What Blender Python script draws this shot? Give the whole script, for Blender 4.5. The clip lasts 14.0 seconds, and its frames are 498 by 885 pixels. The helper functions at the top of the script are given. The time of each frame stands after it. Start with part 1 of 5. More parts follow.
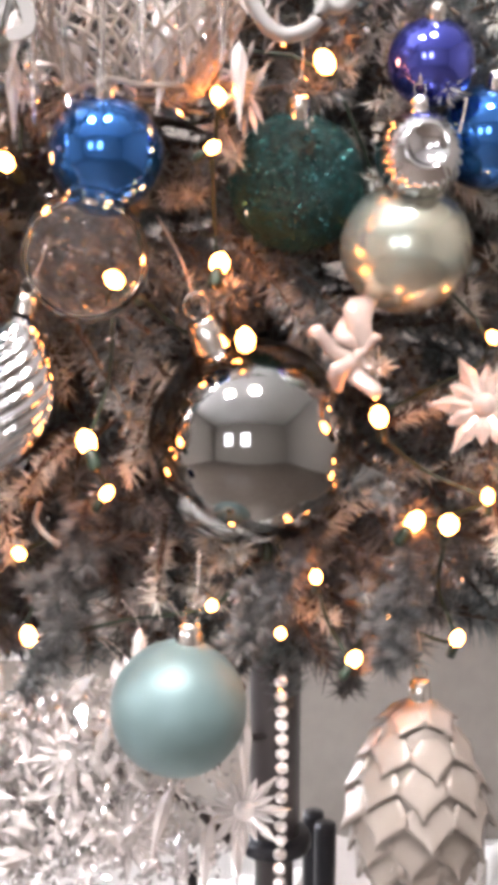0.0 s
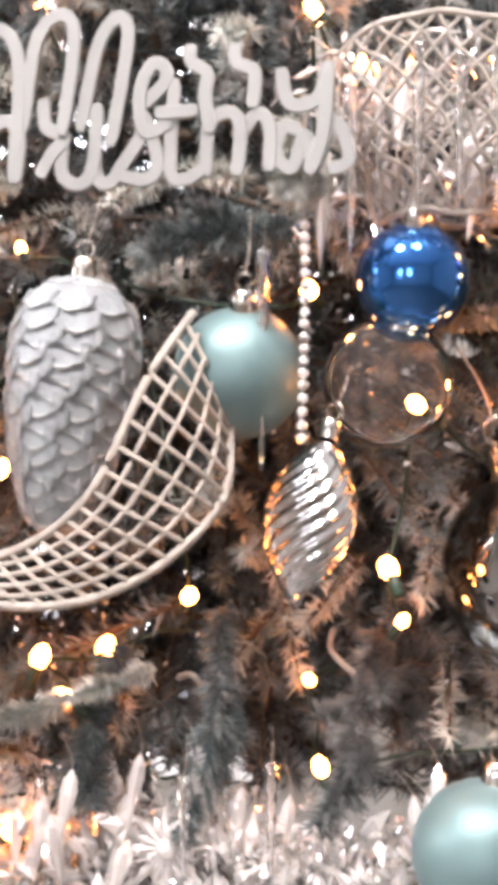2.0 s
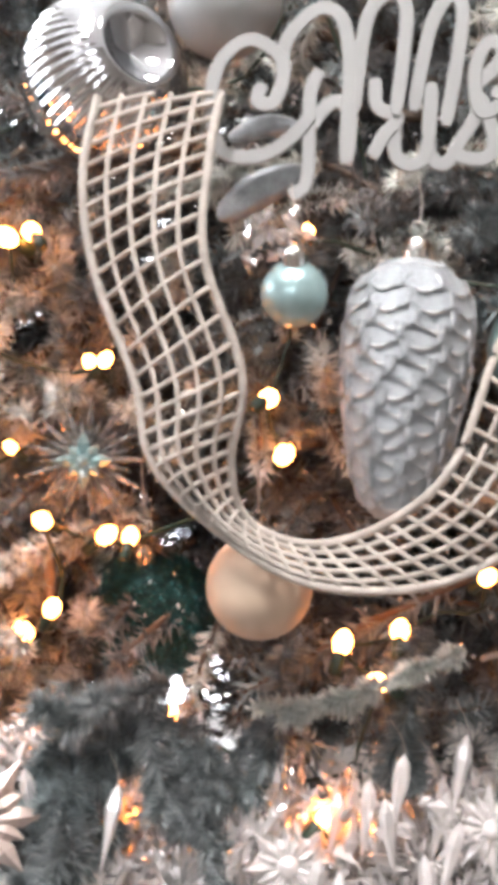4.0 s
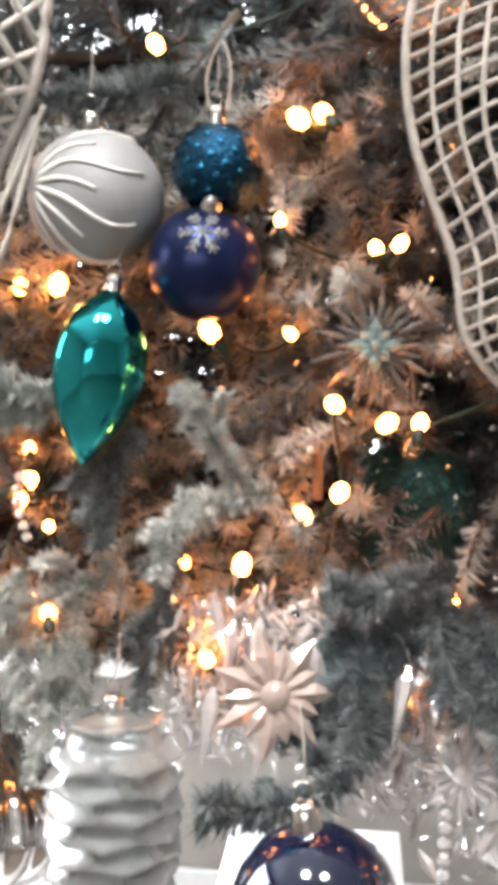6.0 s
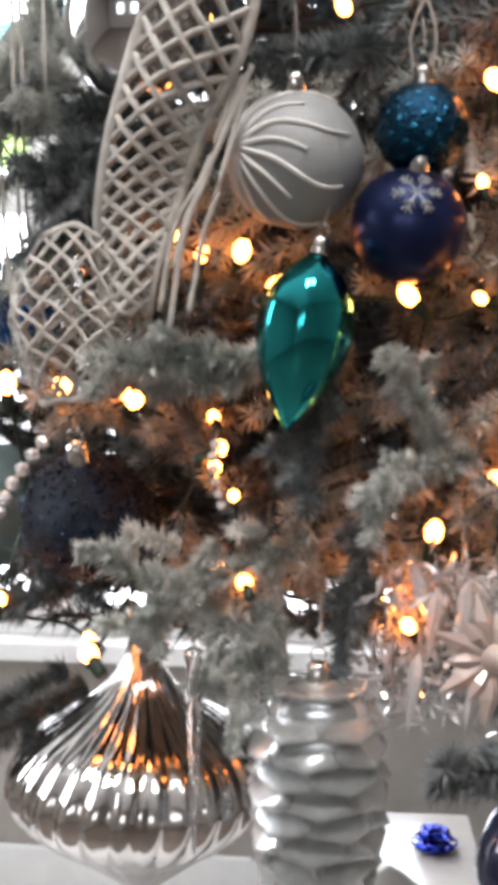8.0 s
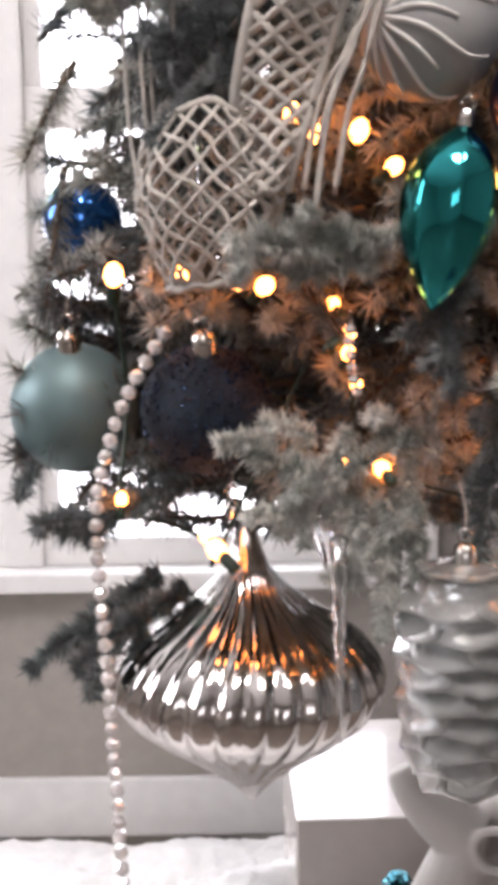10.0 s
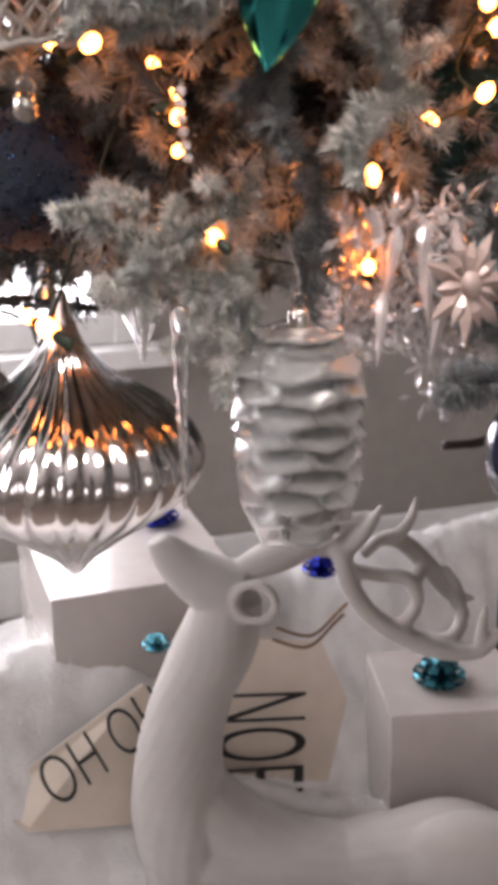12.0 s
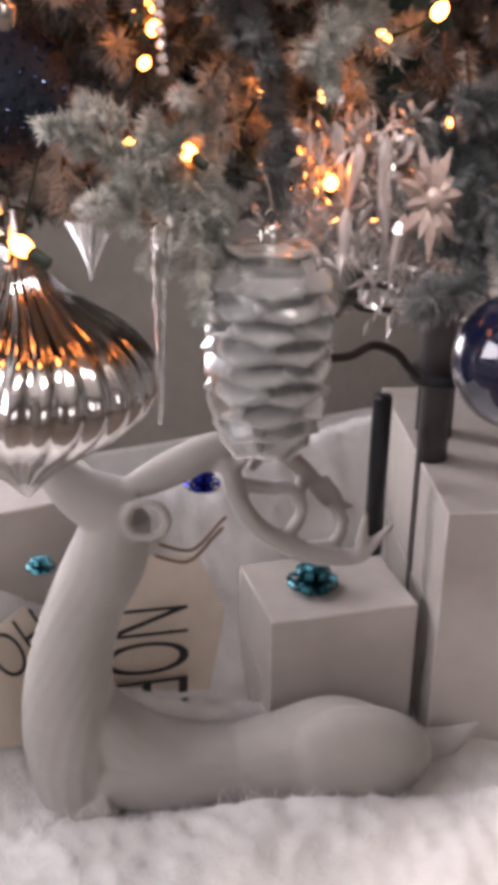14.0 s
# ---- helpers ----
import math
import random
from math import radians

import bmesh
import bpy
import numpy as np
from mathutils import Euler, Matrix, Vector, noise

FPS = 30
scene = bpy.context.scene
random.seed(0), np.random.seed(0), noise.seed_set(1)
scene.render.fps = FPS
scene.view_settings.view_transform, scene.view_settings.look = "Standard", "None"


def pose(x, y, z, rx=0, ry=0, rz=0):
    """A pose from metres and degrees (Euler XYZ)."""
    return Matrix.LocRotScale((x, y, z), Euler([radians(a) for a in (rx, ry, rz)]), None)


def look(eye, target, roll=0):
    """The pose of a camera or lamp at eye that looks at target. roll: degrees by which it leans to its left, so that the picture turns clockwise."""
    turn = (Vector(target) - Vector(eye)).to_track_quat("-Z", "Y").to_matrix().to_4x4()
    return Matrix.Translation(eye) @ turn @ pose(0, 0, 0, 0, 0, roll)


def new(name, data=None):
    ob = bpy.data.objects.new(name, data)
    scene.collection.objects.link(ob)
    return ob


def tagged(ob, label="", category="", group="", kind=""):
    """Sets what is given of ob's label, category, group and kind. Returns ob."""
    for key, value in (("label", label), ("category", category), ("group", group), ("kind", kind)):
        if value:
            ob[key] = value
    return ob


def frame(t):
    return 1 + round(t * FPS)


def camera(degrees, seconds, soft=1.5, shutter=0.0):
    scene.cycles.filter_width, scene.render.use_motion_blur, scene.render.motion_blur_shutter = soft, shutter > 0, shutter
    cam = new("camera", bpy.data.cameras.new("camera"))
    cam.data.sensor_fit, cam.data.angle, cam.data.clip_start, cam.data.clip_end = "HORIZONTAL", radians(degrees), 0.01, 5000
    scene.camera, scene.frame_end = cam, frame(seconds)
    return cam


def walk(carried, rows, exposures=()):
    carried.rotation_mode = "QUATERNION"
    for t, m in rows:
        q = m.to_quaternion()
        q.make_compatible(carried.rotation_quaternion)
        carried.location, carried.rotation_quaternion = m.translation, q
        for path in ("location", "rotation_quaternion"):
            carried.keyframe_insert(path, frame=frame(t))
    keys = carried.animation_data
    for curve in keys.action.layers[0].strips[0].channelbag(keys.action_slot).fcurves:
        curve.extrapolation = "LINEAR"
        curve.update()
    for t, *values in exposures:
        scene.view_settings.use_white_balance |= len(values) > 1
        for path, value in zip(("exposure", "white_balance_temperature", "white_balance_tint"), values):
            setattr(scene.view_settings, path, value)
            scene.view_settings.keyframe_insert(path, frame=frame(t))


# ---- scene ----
cam = camera(24.5, 14.0, soft=7.0)
PATH = [
    (0.0, look((0.3082, -0.5326, 0.9880), (0.3510, 0.4602, 0.8758), 0.25)),
    (0.5, look((0.3119, -0.5295, 0.9780), (0.2803, 0.4674, 0.9054), -0.07)),
    (1.0, look((0.2931, -0.5247, 0.9858), (0.2283, 0.4705, 0.9119), -0.01)),
    (1.5, look((0.2819, -0.5250, 0.9891), (0.1694, 0.4661, 0.9181), -0.02)),
    (2.0, look((0.2483, -0.5271, 0.9913), (0.1368, 0.4666, 0.9794), 0.50)),
    (2.5, look((0.2086, -0.5282, 0.9952), (0.0801, 0.4635, 0.9864), 0.31)),
    (3.0, look((0.1573, -0.5348, 0.9909), (0.0468, 0.4591, 0.9837), 0.06)),
    (3.5, look((0.1065, -0.5378, 0.9916), (0.0335, 0.4594, 0.9759), -0.27)),
    (4.0, look((0.0626, -0.5389, 0.9887), (0.0130, 0.4596, 0.9668), -0.61)),
    (4.2, look((0.0483, -0.5387, 0.9880), (-0.0034, 0.4594, 0.9545), -0.74)),
    (6.3, look((-0.0410, -0.5458, 0.9603), (-0.1870, 0.4399, 0.8756), 0.62)),
    (6.5, look((-0.0458, -0.5447, 0.9628), (-0.1978, 0.4394, 0.8717), 0.45)),
    (7.0, look((-0.0779, -0.5497, 0.9566), (-0.2219, 0.4359, 0.8679), 0.15)),
    (7.5, look((-0.1105, -0.5518, 0.9531), (-0.2389, 0.4359, 0.8642), 0.11)),
    (8.0, look((-0.1407, -0.5543, 0.9449), (-0.2605, 0.4355, 0.8676), 0.21)),
    (8.5, look((-0.1730, -0.5553, 0.9439), (-0.2825, 0.4351, 0.8593), -0.02)),
    (8.7, look((-0.1852, -0.5536, 0.9408), (-0.2868, 0.4375, 0.8555), 0.01)),
    (10.8, look((-0.3073, -0.5499, 0.9167), (-0.1934, 0.4245, 0.7226), -1.26)),
    (11.0, look((-0.3143, -0.5470, 0.9172), (-0.1558, 0.4175, 0.7063), -0.97)),
    (11.5, look((-0.3349, -0.5432, 0.9150), (-0.1152, 0.3953, 0.6486), -0.69)),
    (12.0, look((-0.3559, -0.5413, 0.9136), (-0.0937, 0.3699, 0.5959), -0.68)),
    (12.5, look((-0.3802, -0.5373, 0.9146), (-0.0810, 0.3512, 0.5669), -0.50)),
    (13.0, look((-0.3988, -0.5341, 0.9136), (-0.0495, 0.3290, 0.5489), 0.62)),
    (13.5, look((-0.4231, -0.5288, 0.9140), (-0.0353, 0.3146, 0.5424), 1.07)),
    (14.0, look((-0.4447, -0.5187, 0.9150), (-0.0287, 0.3061, 0.5320), 1.29)),
]
walk(cam, PATH, [(0.0, 1.72, 6500, 19), (3.0, 1.62, 6350, 15), (4.2, 1.4, 6250, 13), (6.3, 1.15, 6300, 10), (7.5, 0.74, 6300, 11), (8.7, 0.0, 6400, 16), (10.8, 0.42, 6700, 22), (14.0, 0.2, 6800, 25)])

# ---- world and lamps ----
world = bpy.data.worlds.new("sky")
scene.world = world
world.use_nodes = True
wn = world.node_tree.nodes
sky = wn.new("ShaderNodeTexSky")
sky.sky_type, sky.sun_disc = "NISHITA", False
sky.sun_elevation, sky.sun_rotation = radians(35), radians(-20)
world.node_tree.links.new(sky.outputs[0], wn["Background"].inputs[0])
wn["Background"].inputs[1].default_value = 0.12


def area_lamp(name, eye, target, sx, sy, watts, colour=(1, 1, 1)):
    data = bpy.data.lights.new(name, "AREA")
    data.shape, data.size, data.size_y, data.energy, data.color = "RECTANGLE", sx, sy, watts, colour
    ob = new(name, data)
    ob.matrix_world = look(eye, target)
    return ob


# daylight through the window behind the tree, through the windows of the opposite and the side wall, and two added
# overhead fills
area_lamp("window_light", (-0.665, 1.50, 1.26), (-0.665, 0.0, 1.26), 1.34, 1.66, 38, (0.93, 0.97, 1.0))
area_lamp("far_window_light", (-1.25, -3.08, 1.45), (0.0, 0.5, 0.8), 0.5, 0.75, 4.5, (0.97, 0.98, 1.0))
area_lamp("far_window_light", (-0.15, -3.08, 1.45), (0.0, 0.5, 0.8), 0.5, 0.75, 4.5, (0.97, 0.98, 1.0))
area_lamp("side_window_light", (-2.52, 0.15, 1.55), (0.0, 0.0, 1.0), 1.3, 1.3, 50, (0.93, 0.97, 1.0))
# unseen overhead fills, added to lift the upper tree while its branches shade the floor
area_lamp("overhead_fill_light", (-0.40, -0.80, 2.56), (-0.25, -0.25, 1.0), 0.26, 0.26, 17, (1.0, 0.97, 0.94))
area_lamp("overhead_fill_light", (0.40, -0.80, 2.56), (0.2, -0.25, 1.0), 0.26, 0.26, 11, (1.0, 0.97, 0.94))


# ---- materials ----
def mat(name, colour, rough=0.5, metal=0.0, bump=0.0, scale=200.0, vary=0.12, spec=None, trans=0.0, ior=1.45,
        emit=None, emit_strength=0.0, coat=0.0, island=0.0, second=None, second_scale=30.0, sheen=0.0):
    m = bpy.data.materials.new(name)
    m.use_nodes = True
    nt = m.node_tree
    b = nt.nodes["Principled BSDF"]
    b.inputs["Roughness"].default_value = rough
    b.inputs["Metallic"].default_value = metal
    b.inputs["Transmission Weight"].default_value = trans
    b.inputs["IOR"].default_value = ior
    b.inputs["Coat Weight"].default_value = coat
    b.inputs["Sheen Weight"].default_value = sheen
    if spec is not None:
        b.inputs["Specular IOR Level"].default_value = spec
    tc = nt.nodes.new("ShaderNodeTexCoord")
    n1 = nt.nodes.new("ShaderNodeTexNoise")
    n1.inputs["Scale"].default_value, n1.inputs["Detail"].default_value = second_scale, 4
    nt.links.new(tc.outputs["Object"], n1.inputs["Vector"])
    ramp = nt.nodes.new("ShaderNodeMapRange")
    ramp.inputs[1].default_value, ramp.inputs[2].default_value = 0.35, 0.65
    nt.links.new(n1.outputs[0], ramp.inputs[0])
    mix = nt.nodes.new("ShaderNodeMix")
    mix.data_type = "RGBA"
    dark = second or tuple(c * (1 - 2 * vary) for c in colour)
    mix.inputs[6].default_value, mix.inputs[7].default_value = (*dark, 1), (*colour, 1)
    nt.links.new(ramp.outputs[0], mix.inputs[0])
    last = mix.outputs[2]
    if island:
        geo = nt.nodes.new("ShaderNodeNewGeometry")
        hsv = nt.nodes.new("ShaderNodeHueSaturation")
        mr = nt.nodes.new("ShaderNodeMapRange")
        mr.inputs[3].default_value, mr.inputs[4].default_value = 1 - island, 1 + island
        nt.links.new(geo.outputs["Random Per Island"], mr.inputs[0])
        nt.links.new(mr.outputs[0], hsv.inputs["Value"])
        nt.links.new(last, hsv.inputs["Color"])
        last = hsv.outputs[0]
    nt.links.new(last, b.inputs["Base Color"])
    if bump:
        n2 = nt.nodes.new("ShaderNodeTexNoise")
        n2.inputs["Scale"].default_value, n2.inputs["Detail"].default_value = scale, 3
        nt.links.new(tc.outputs["Object"], n2.inputs["Vector"])
        bp = nt.nodes.new("ShaderNodeBump")
        bp.inputs["Strength"].default_value, bp.inputs["Distance"].default_value = bump, 0.002
        nt.links.new(n2.outputs[0], bp.inputs["Height"])
        nt.links.new(bp.outputs[0], b.inputs["Normal"])
    if emit:
        b.inputs["Emission Color"].default_value = (*emit, 1)
        b.inputs["Emission Strength"].default_value = emit_strength
    return m


M_WALL = mat("wall_paint", (0.34, 0.31, 0.28), 0.8, bump=0.15, scale=120, vary=0.04)
M_CEIL = mat("ceiling_paint", (0.75, 0.74, 0.72), 0.9, vary=0.03)
M_TRIM = mat("white_trim", (0.78, 0.77, 0.75), 0.4, vary=0.03)
M_FLOOR = mat("floor_tile", (0.15, 0.12, 0.10), 0.35, bump=0.1, scale=60, vary=0.12, second_scale=6)
M_GROUT = mat("grout", (0.16, 0.14, 0.12), 0.9)
M_SNOW = mat("cotton_snow", (0.76, 0.75, 0.73), 0.95, bump=0.6, scale=260, vary=0.05, sheen=0.4)
M_NEEDLE = mat("needle_green", (0.135, 0.168, 0.170), 0.75, vary=0.3, island=0.4, second=(0.160, 0.166, 0.164), second_scale=14)
M_DEEP = mat("needle_brown", (0.140, 0.134, 0.126), 0.75, vary=0.3, island=0.4, second=(0.090, 0.103, 0.106), second_scale=10)
M_FROST = mat("needle_frosted", (0.56, 0.56, 0.52), 0.9, vary=0.2, island=0.25, second=(0.30, 0.32, 0.29), second_scale=40)
M_BARK = mat("branch_bark", (0.10, 0.075, 0.055), 0.8, bump=0.4, scale=300)
M_SILVER = mat("silver_mirror", (0.60, 0.60, 0.61), 0.09, 1.0, vary=0.03)
M_SMOKE = mat("smoked_mirror", (0.34, 0.345, 0.34), 0.07, 1.0, vary=0.12, second_scale=22)
M_CHROME = mat("cap_metal", (0.72, 0.70, 0.66), 0.2, 1.0, vary=0.05)
M_BLUE = mat("blue_mirror", (0.03, 0.16, 0.50), 0.10, 0.9, vary=0.08, coat=0.5)
M_VIOLET = mat("violet_mirror", (0.09, 0.11, 0.55), 0.08, 0.9, vary=0.08, coat=0.5)
M_NAVY = mat("navy_gloss", (0.006, 0.009, 0.032), 0.10, 0.1, vary=0.1, coat=1.0)
M_NAVYM = mat("navy_pearl", (0.013, 0.022, 0.080), 0.28, 0.6, vary=0.1)
M_PEACOCK = mat("peacock_sequin", (0.006, 0.05, 0.10), 0.22, 0.8, bump=0.8, scale=420, vary=0.3)
M_TEAL = mat("teal_satin", (0.150, 0.228, 0.235), 0.48, 0.4, bump=0.04, scale=700, vary=0.05)
M_TEALP = mat("teal_pearl", (0.30, 0.42, 0.42), 0.25, 0.5, vary=0.06)
M_TEALG = mat("teal_mirror", (0.035, 0.42, 0.45), 0.09, 1.0, vary=0.06)
M_GLITG = mat("green_glitter", (0.010, 0.060, 0.060), 0.35, 0.5, bump=1.0, scale=900, vary=0.35, second_scale=260)
M_GLITN = mat("navy_glitter", (0.007, 0.016, 0.034), 0.5, 0.4, bump=1.0, scale=900, vary=0.35, second_scale=260)
M_GOLD = mat("gold_pearl", (0.55, 0.53, 0.42), 0.22, 0.75, vary=0.08, second=(0.30, 0.38, 0.36), second_scale=24)
M_PEACH = mat("peach_matte", (0.45, 0.34, 0.25), 0.6, vary=0.05)
M_FROSTBALL = mat("frosted_ball", (0.32, 0.325, 0.32), 0.5, 0.1, bump=0.2, scale=500, vary=0.06)
M_GLASS = mat("clear_glass", (0.95, 0.96, 0.97), 0.04, trans=0.985, ior=1.14, vary=0.01)
M_FGLASS = mat("frosted_glass", (0.56, 0.57, 0.56), 0.27, trans=0.76, ior=1.3, vary=0.06, coat=0.25)
M_ICE = mat("clear_acrylic", (0.90, 0.89, 0.88), 0.06, trans=0.95, ior=1.4, vary=0.03)
M_CRYSTAL = mat("crystal_acrylic", (0.90, 0.86, 0.84), 0.10, 0.35, trans=0.35, ior=1.5, island=0.25, vary=0.05)
M_PINKCR = mat("pink_acrylic", (0.72, 0.58, 0.52), 0.22, 0.15, trans=0.4, ior=1.4, vary=0.08)
M_TIP = mat("silver_glitter_tip", (0.88, 0.89, 0.90), 0.16, 0.45, bump=0.6, scale=900, vary=0.1, second_scale=200)
M_CONE = mat("white_glitter_cone", (0.31, 0.33, 0.34), 0.42, 0.15, bump=0.7, scale=900, vary=0.12, second_scale=200)
M_CORD = mat("cotton_cord", (0.39, 0.35, 0.31), 0.85, bump=0.5, scale=800, vary=0.12, second_scale=120)
M_CORDG = mat("grey_cord", (0.56, 0.53, 0.48), 0.85, bump=0.5, scale=800, vary=0.15, second_scale=120)
M_SIGN = mat("white_wood", (0.27, 0.268, 0.262), 0.7, bump=0.1, scale=300, vary=0.04)
M_FACET = mat("champagne_shell", (0.30, 0.265, 0.235), 0.32, 0.25, vary=0.1, bump=0.15, scale=400)
M_DEER = mat("flocked_white", (0.35, 0.33, 0.305), 0.95, bump=0.35, scale=900, vary=0.03, sheen=0.3)
M_PAPER = mat("white_gift_paper", (0.47, 0.43, 0.40), 0.22, bump=0.05, scale=30, vary=0.03, coat=0.4)
M_CARD = mat("cream_card", (0.70, 0.61, 0.51), 0.6, vary=0.04, bump=0.08, scale=150)
M_INK = mat("black_ink", (0.02, 0.018, 0.018), 0.6)
M_BOWB = mat("blue_foil", (0.03, 0.05, 0.42), 0.2, 0.9, vary=0.1)
M_BOWT = mat("teal_foil", (0.06, 0.26, 0.32), 0.2, 0.9, vary=0.15)
M_DARKM = mat("dark_steel", (0.035, 0.035, 0.04), 0.35, 0.7)
M_CABLE = mat("brown_cable", (0.025, 0.016, 0.014), 0.45)
M_TWINE = mat("twine", (0.22, 0.13, 0.08), 0.9, bump=0.4, scale=900)
M_WIRE = mat("green_wire", (0.02, 0.04, 0.025), 0.5)
M_BULB = mat("warm_bulb", (1.0, 0.75, 0.4), 0.3, emit=(1.0, 0.28, 0.052), emit_strength=19)
M_SKYP = mat("outdoor_distance", (0.8, 0.85, 0.9), 1.0, emit=(0.86, 0.93, 1.0), emit_strength=2.2)
M_PANE = mat("window_pane", (1, 1, 1), 0.02, trans=1.0, ior=1.02, vary=0.0)
# coloured glass; a weak emission stands in for daylight coming through it
M_CYANP = mat("cyan_glass_backlit_glow", (0.25, 0.75, 0.72), 0.2, trans=0.6, emit=(0.2, 0.62, 0.6), emit_strength=0.4, vary=0.1, second_scale=12)
M_LIMEP = mat("lime_glass_backlit_glow", (0.55, 0.75, 0.25), 0.2, trans=0.6, emit=(0.45, 0.62, 0.2), emit_strength=0.4, vary=0.1, second_scale=12)
M_LAMP = mat("fill_lens_glow", (1, 0.95, 0.85), 0.4, emit=(1.0, 0.93, 0.82), emit_strength=12)
M_WOODH = mat("wooden_cane", (0.42, 0.30, 0.20), 0.5, vary=0.15, second_scale=90)


# ---- mesh helpers ----
def raw_mesh(name, verts, faces, material, smooth=True):
    me = bpy.data.meshes.new(name)
    me.from_pydata([tuple(v) for v in verts], [], [tuple(f) for f in faces])
    me.validate()
    me.polygons.foreach_set("use_smooth", [smooth] * len(me.polygons))
    me.materials.append(material)
    return me


def mesh_of(name, bm, material, smooth=True):
    me = bpy.data.meshes.new(name)
    bm.normal_update()
    bm.to_mesh(me)
    bm.free()
    me.polygons.foreach_set("use_smooth", [smooth] * len(me.polygons))
    me.materials.append(material)
    return me


def part(name, me, parent=None, label="", m=None):
    ob = new(name, me)
    if parent is not None:
        ob.parent = parent
    if m is not None:
        ob.matrix_local = m
    if label:
        tagged(ob, label)
    return ob


def thing(name, place, label, category, group="", kind=""):
    ob = new(name)
    ob.location = place
    ob.empty_display_size = 0.02
    return tagged(ob, label, category, group, kind)


def revolve(profile, segs=48, wave=None):
    """Verts and faces of a profile of (radius, z) turned round z. wave(angle, z-fraction) scales the radius."""
    verts, faces, n = [], [], len(profile)
    for i, (r, z) in enumerate(profile):
        for j in range(segs):
            a = 2 * math.pi * j / segs
            k = wave(a, i / (n - 1)) if wave else 1.0
            verts.append((r * k * math.cos(a), r * k * math.sin(a), z))
    for i in range(n - 1):
        for j in range(segs):
            k = (j + 1) % segs
            faces.append((i * segs + j, i * segs + k, (i + 1) * segs + k, (i + 1) * segs + j))
    return verts, faces


def spline(points, steps=8):
    """A smooth line through points."""
    p = [Vector(q) for q in points]
    out = []
    for i in range(len(p) - 1):
        a, b, c, d = p[max(i - 1, 0)], p[i], p[i + 1], p[min(i + 2, len(p) - 1)]
        for s in range(steps):
            t = s / steps
            out.append(0.5 * ((2 * b) + (c - a) * t + (2 * a - 5 * b + 4 * c - d) * t * t + (3 * b - a - 3 * c + d) * t ** 3))
    out.append(p[-1])
    return out


def tube(points, radius, sides=6, verts=None, faces=None, flat=None):
    """Adds a tube along points; radius is a number or a list. flat scales its thickness along one direction."""
    verts = [] if verts is None else verts
    faces = [] if faces is None else faces
    pts = [Vector(q) for q in points]
    base, n = len(verts), len(pts)
    up = Vector((0.13, 0.31, 0.94))
    for i, q in enumerate(pts):
        d = pts[min(i + 1, n - 1)] - pts[max(i - 1, 0)]
        if d.length < 1e-9:
            d = Vector((0, 0, 1))
        d.normalize()
        ref = up if abs(d.dot(up)) < 0.95 else Vector((1, 0, 0))
        a = d.cross(ref).normalized()
        b = d.cross(a)
        r = radius[i] if isinstance(radius, (list, tuple)) else radius
        for j in range(sides):
            w = 2 * math.pi * j / sides
            off = (a * math.cos(w) + b * math.sin(w)) * r
            if flat:
                off = Vector((off.x, off.y * flat, off.z))
            verts.append(q + off)
    for i in range(n - 1):
        for j in range(sides):
            k = (j + 1) % sides
            faces.append((base + i * sides + j, base + i * sides + k, base + (i + 1) * sides + k, base + (i + 1) * sides + j))
    faces.append(tuple(base + j for j in reversed(range(sides))))
    faces.append(tuple(base + (n - 1) * sides + j for j in range(sides)))
    return verts, faces


def box_bm(sx, sy, sz, bevel=0.0, taper=0.0):
    bm = bmesh.new()
    bmesh.ops.create_cube(bm, size=1)
    for v in bm.verts:
        k = 1 + taper * v.co.z
        v.co = Vector((v.co.x * sx * k, v.co.y * sy * k, v.co.z * sz))
    if bevel:
        bmesh.ops.bevel(bm, geom=list(bm.edges), offset=bevel, segments=2, affect="EDGES", profile=0.5)
    return bm


def slab(name, x0, x1, y0, y1, z0, z1, material, parent=None, bevel=0.0, label=""):
    me = mesh_of(name, box_bm(x1 - x0, y1 - y0, z1 - z0, bevel), material, False)
    return part(name, me, parent, label, pose((x0 + x1) / 2, (y0 + y1) / 2, (z0 + z1) / 2))


# ---- the room ----
XL, XR, YF, YB, ZF, ZC = -2.6, 2.6, -3.2, 1.40, -0.05, 2.6
WX0, WX1, WZ0, WZ1 = -1.35, 0.02, 0.445, 2.1
floor = tagged(slab("floor", XL, XR, YF, YB, ZF - 0.1, ZF, M_GROUT), "grey-brown tiled floor with dark grout lines", "floor", kind="structure")
tagged(slab("ceiling", XL, XR, YF, YB, ZC, ZC + 0.1, M_CEIL), "plain white ceiling", "ceiling", kind="structure")
wall_b = thing("wall_north", (0, 0, 0), "taupe painted wall behind the tree", "wall", kind="structure")
slab("wall_piece", XL, WX0, YB, YB + 0.14, ZF, ZC, M_WALL, wall_b)
slab("wall_piece", WX1, XR, YB, YB + 0.14, ZF, ZC, M_WALL, wall_b)
slab("wall_piece", WX0, WX1, YB, YB + 0.14, ZF, WZ0, M_WALL, wall_b)
slab("wall_piece", WX0, WX1, YB, YB + 0.14, WZ1, ZC, M_WALL, wall_b)
tagged(slab("wall_west", XL - 0.14, XL, YF, YB, ZF, ZC, M_WALL), "taupe painted side wall", "wall", kind="structure")
tagged(slab("wall_east", XR, XR + 0.14, YF, YB, ZF, ZC, M_WALL), "taupe painted side wall", "wall", kind="structure")
tagged(slab("wall_south", XL, XR, YF - 0.14, YF, ZF, ZC, M_WALL), "taupe painted wall of the room", "wall", kind="structure")
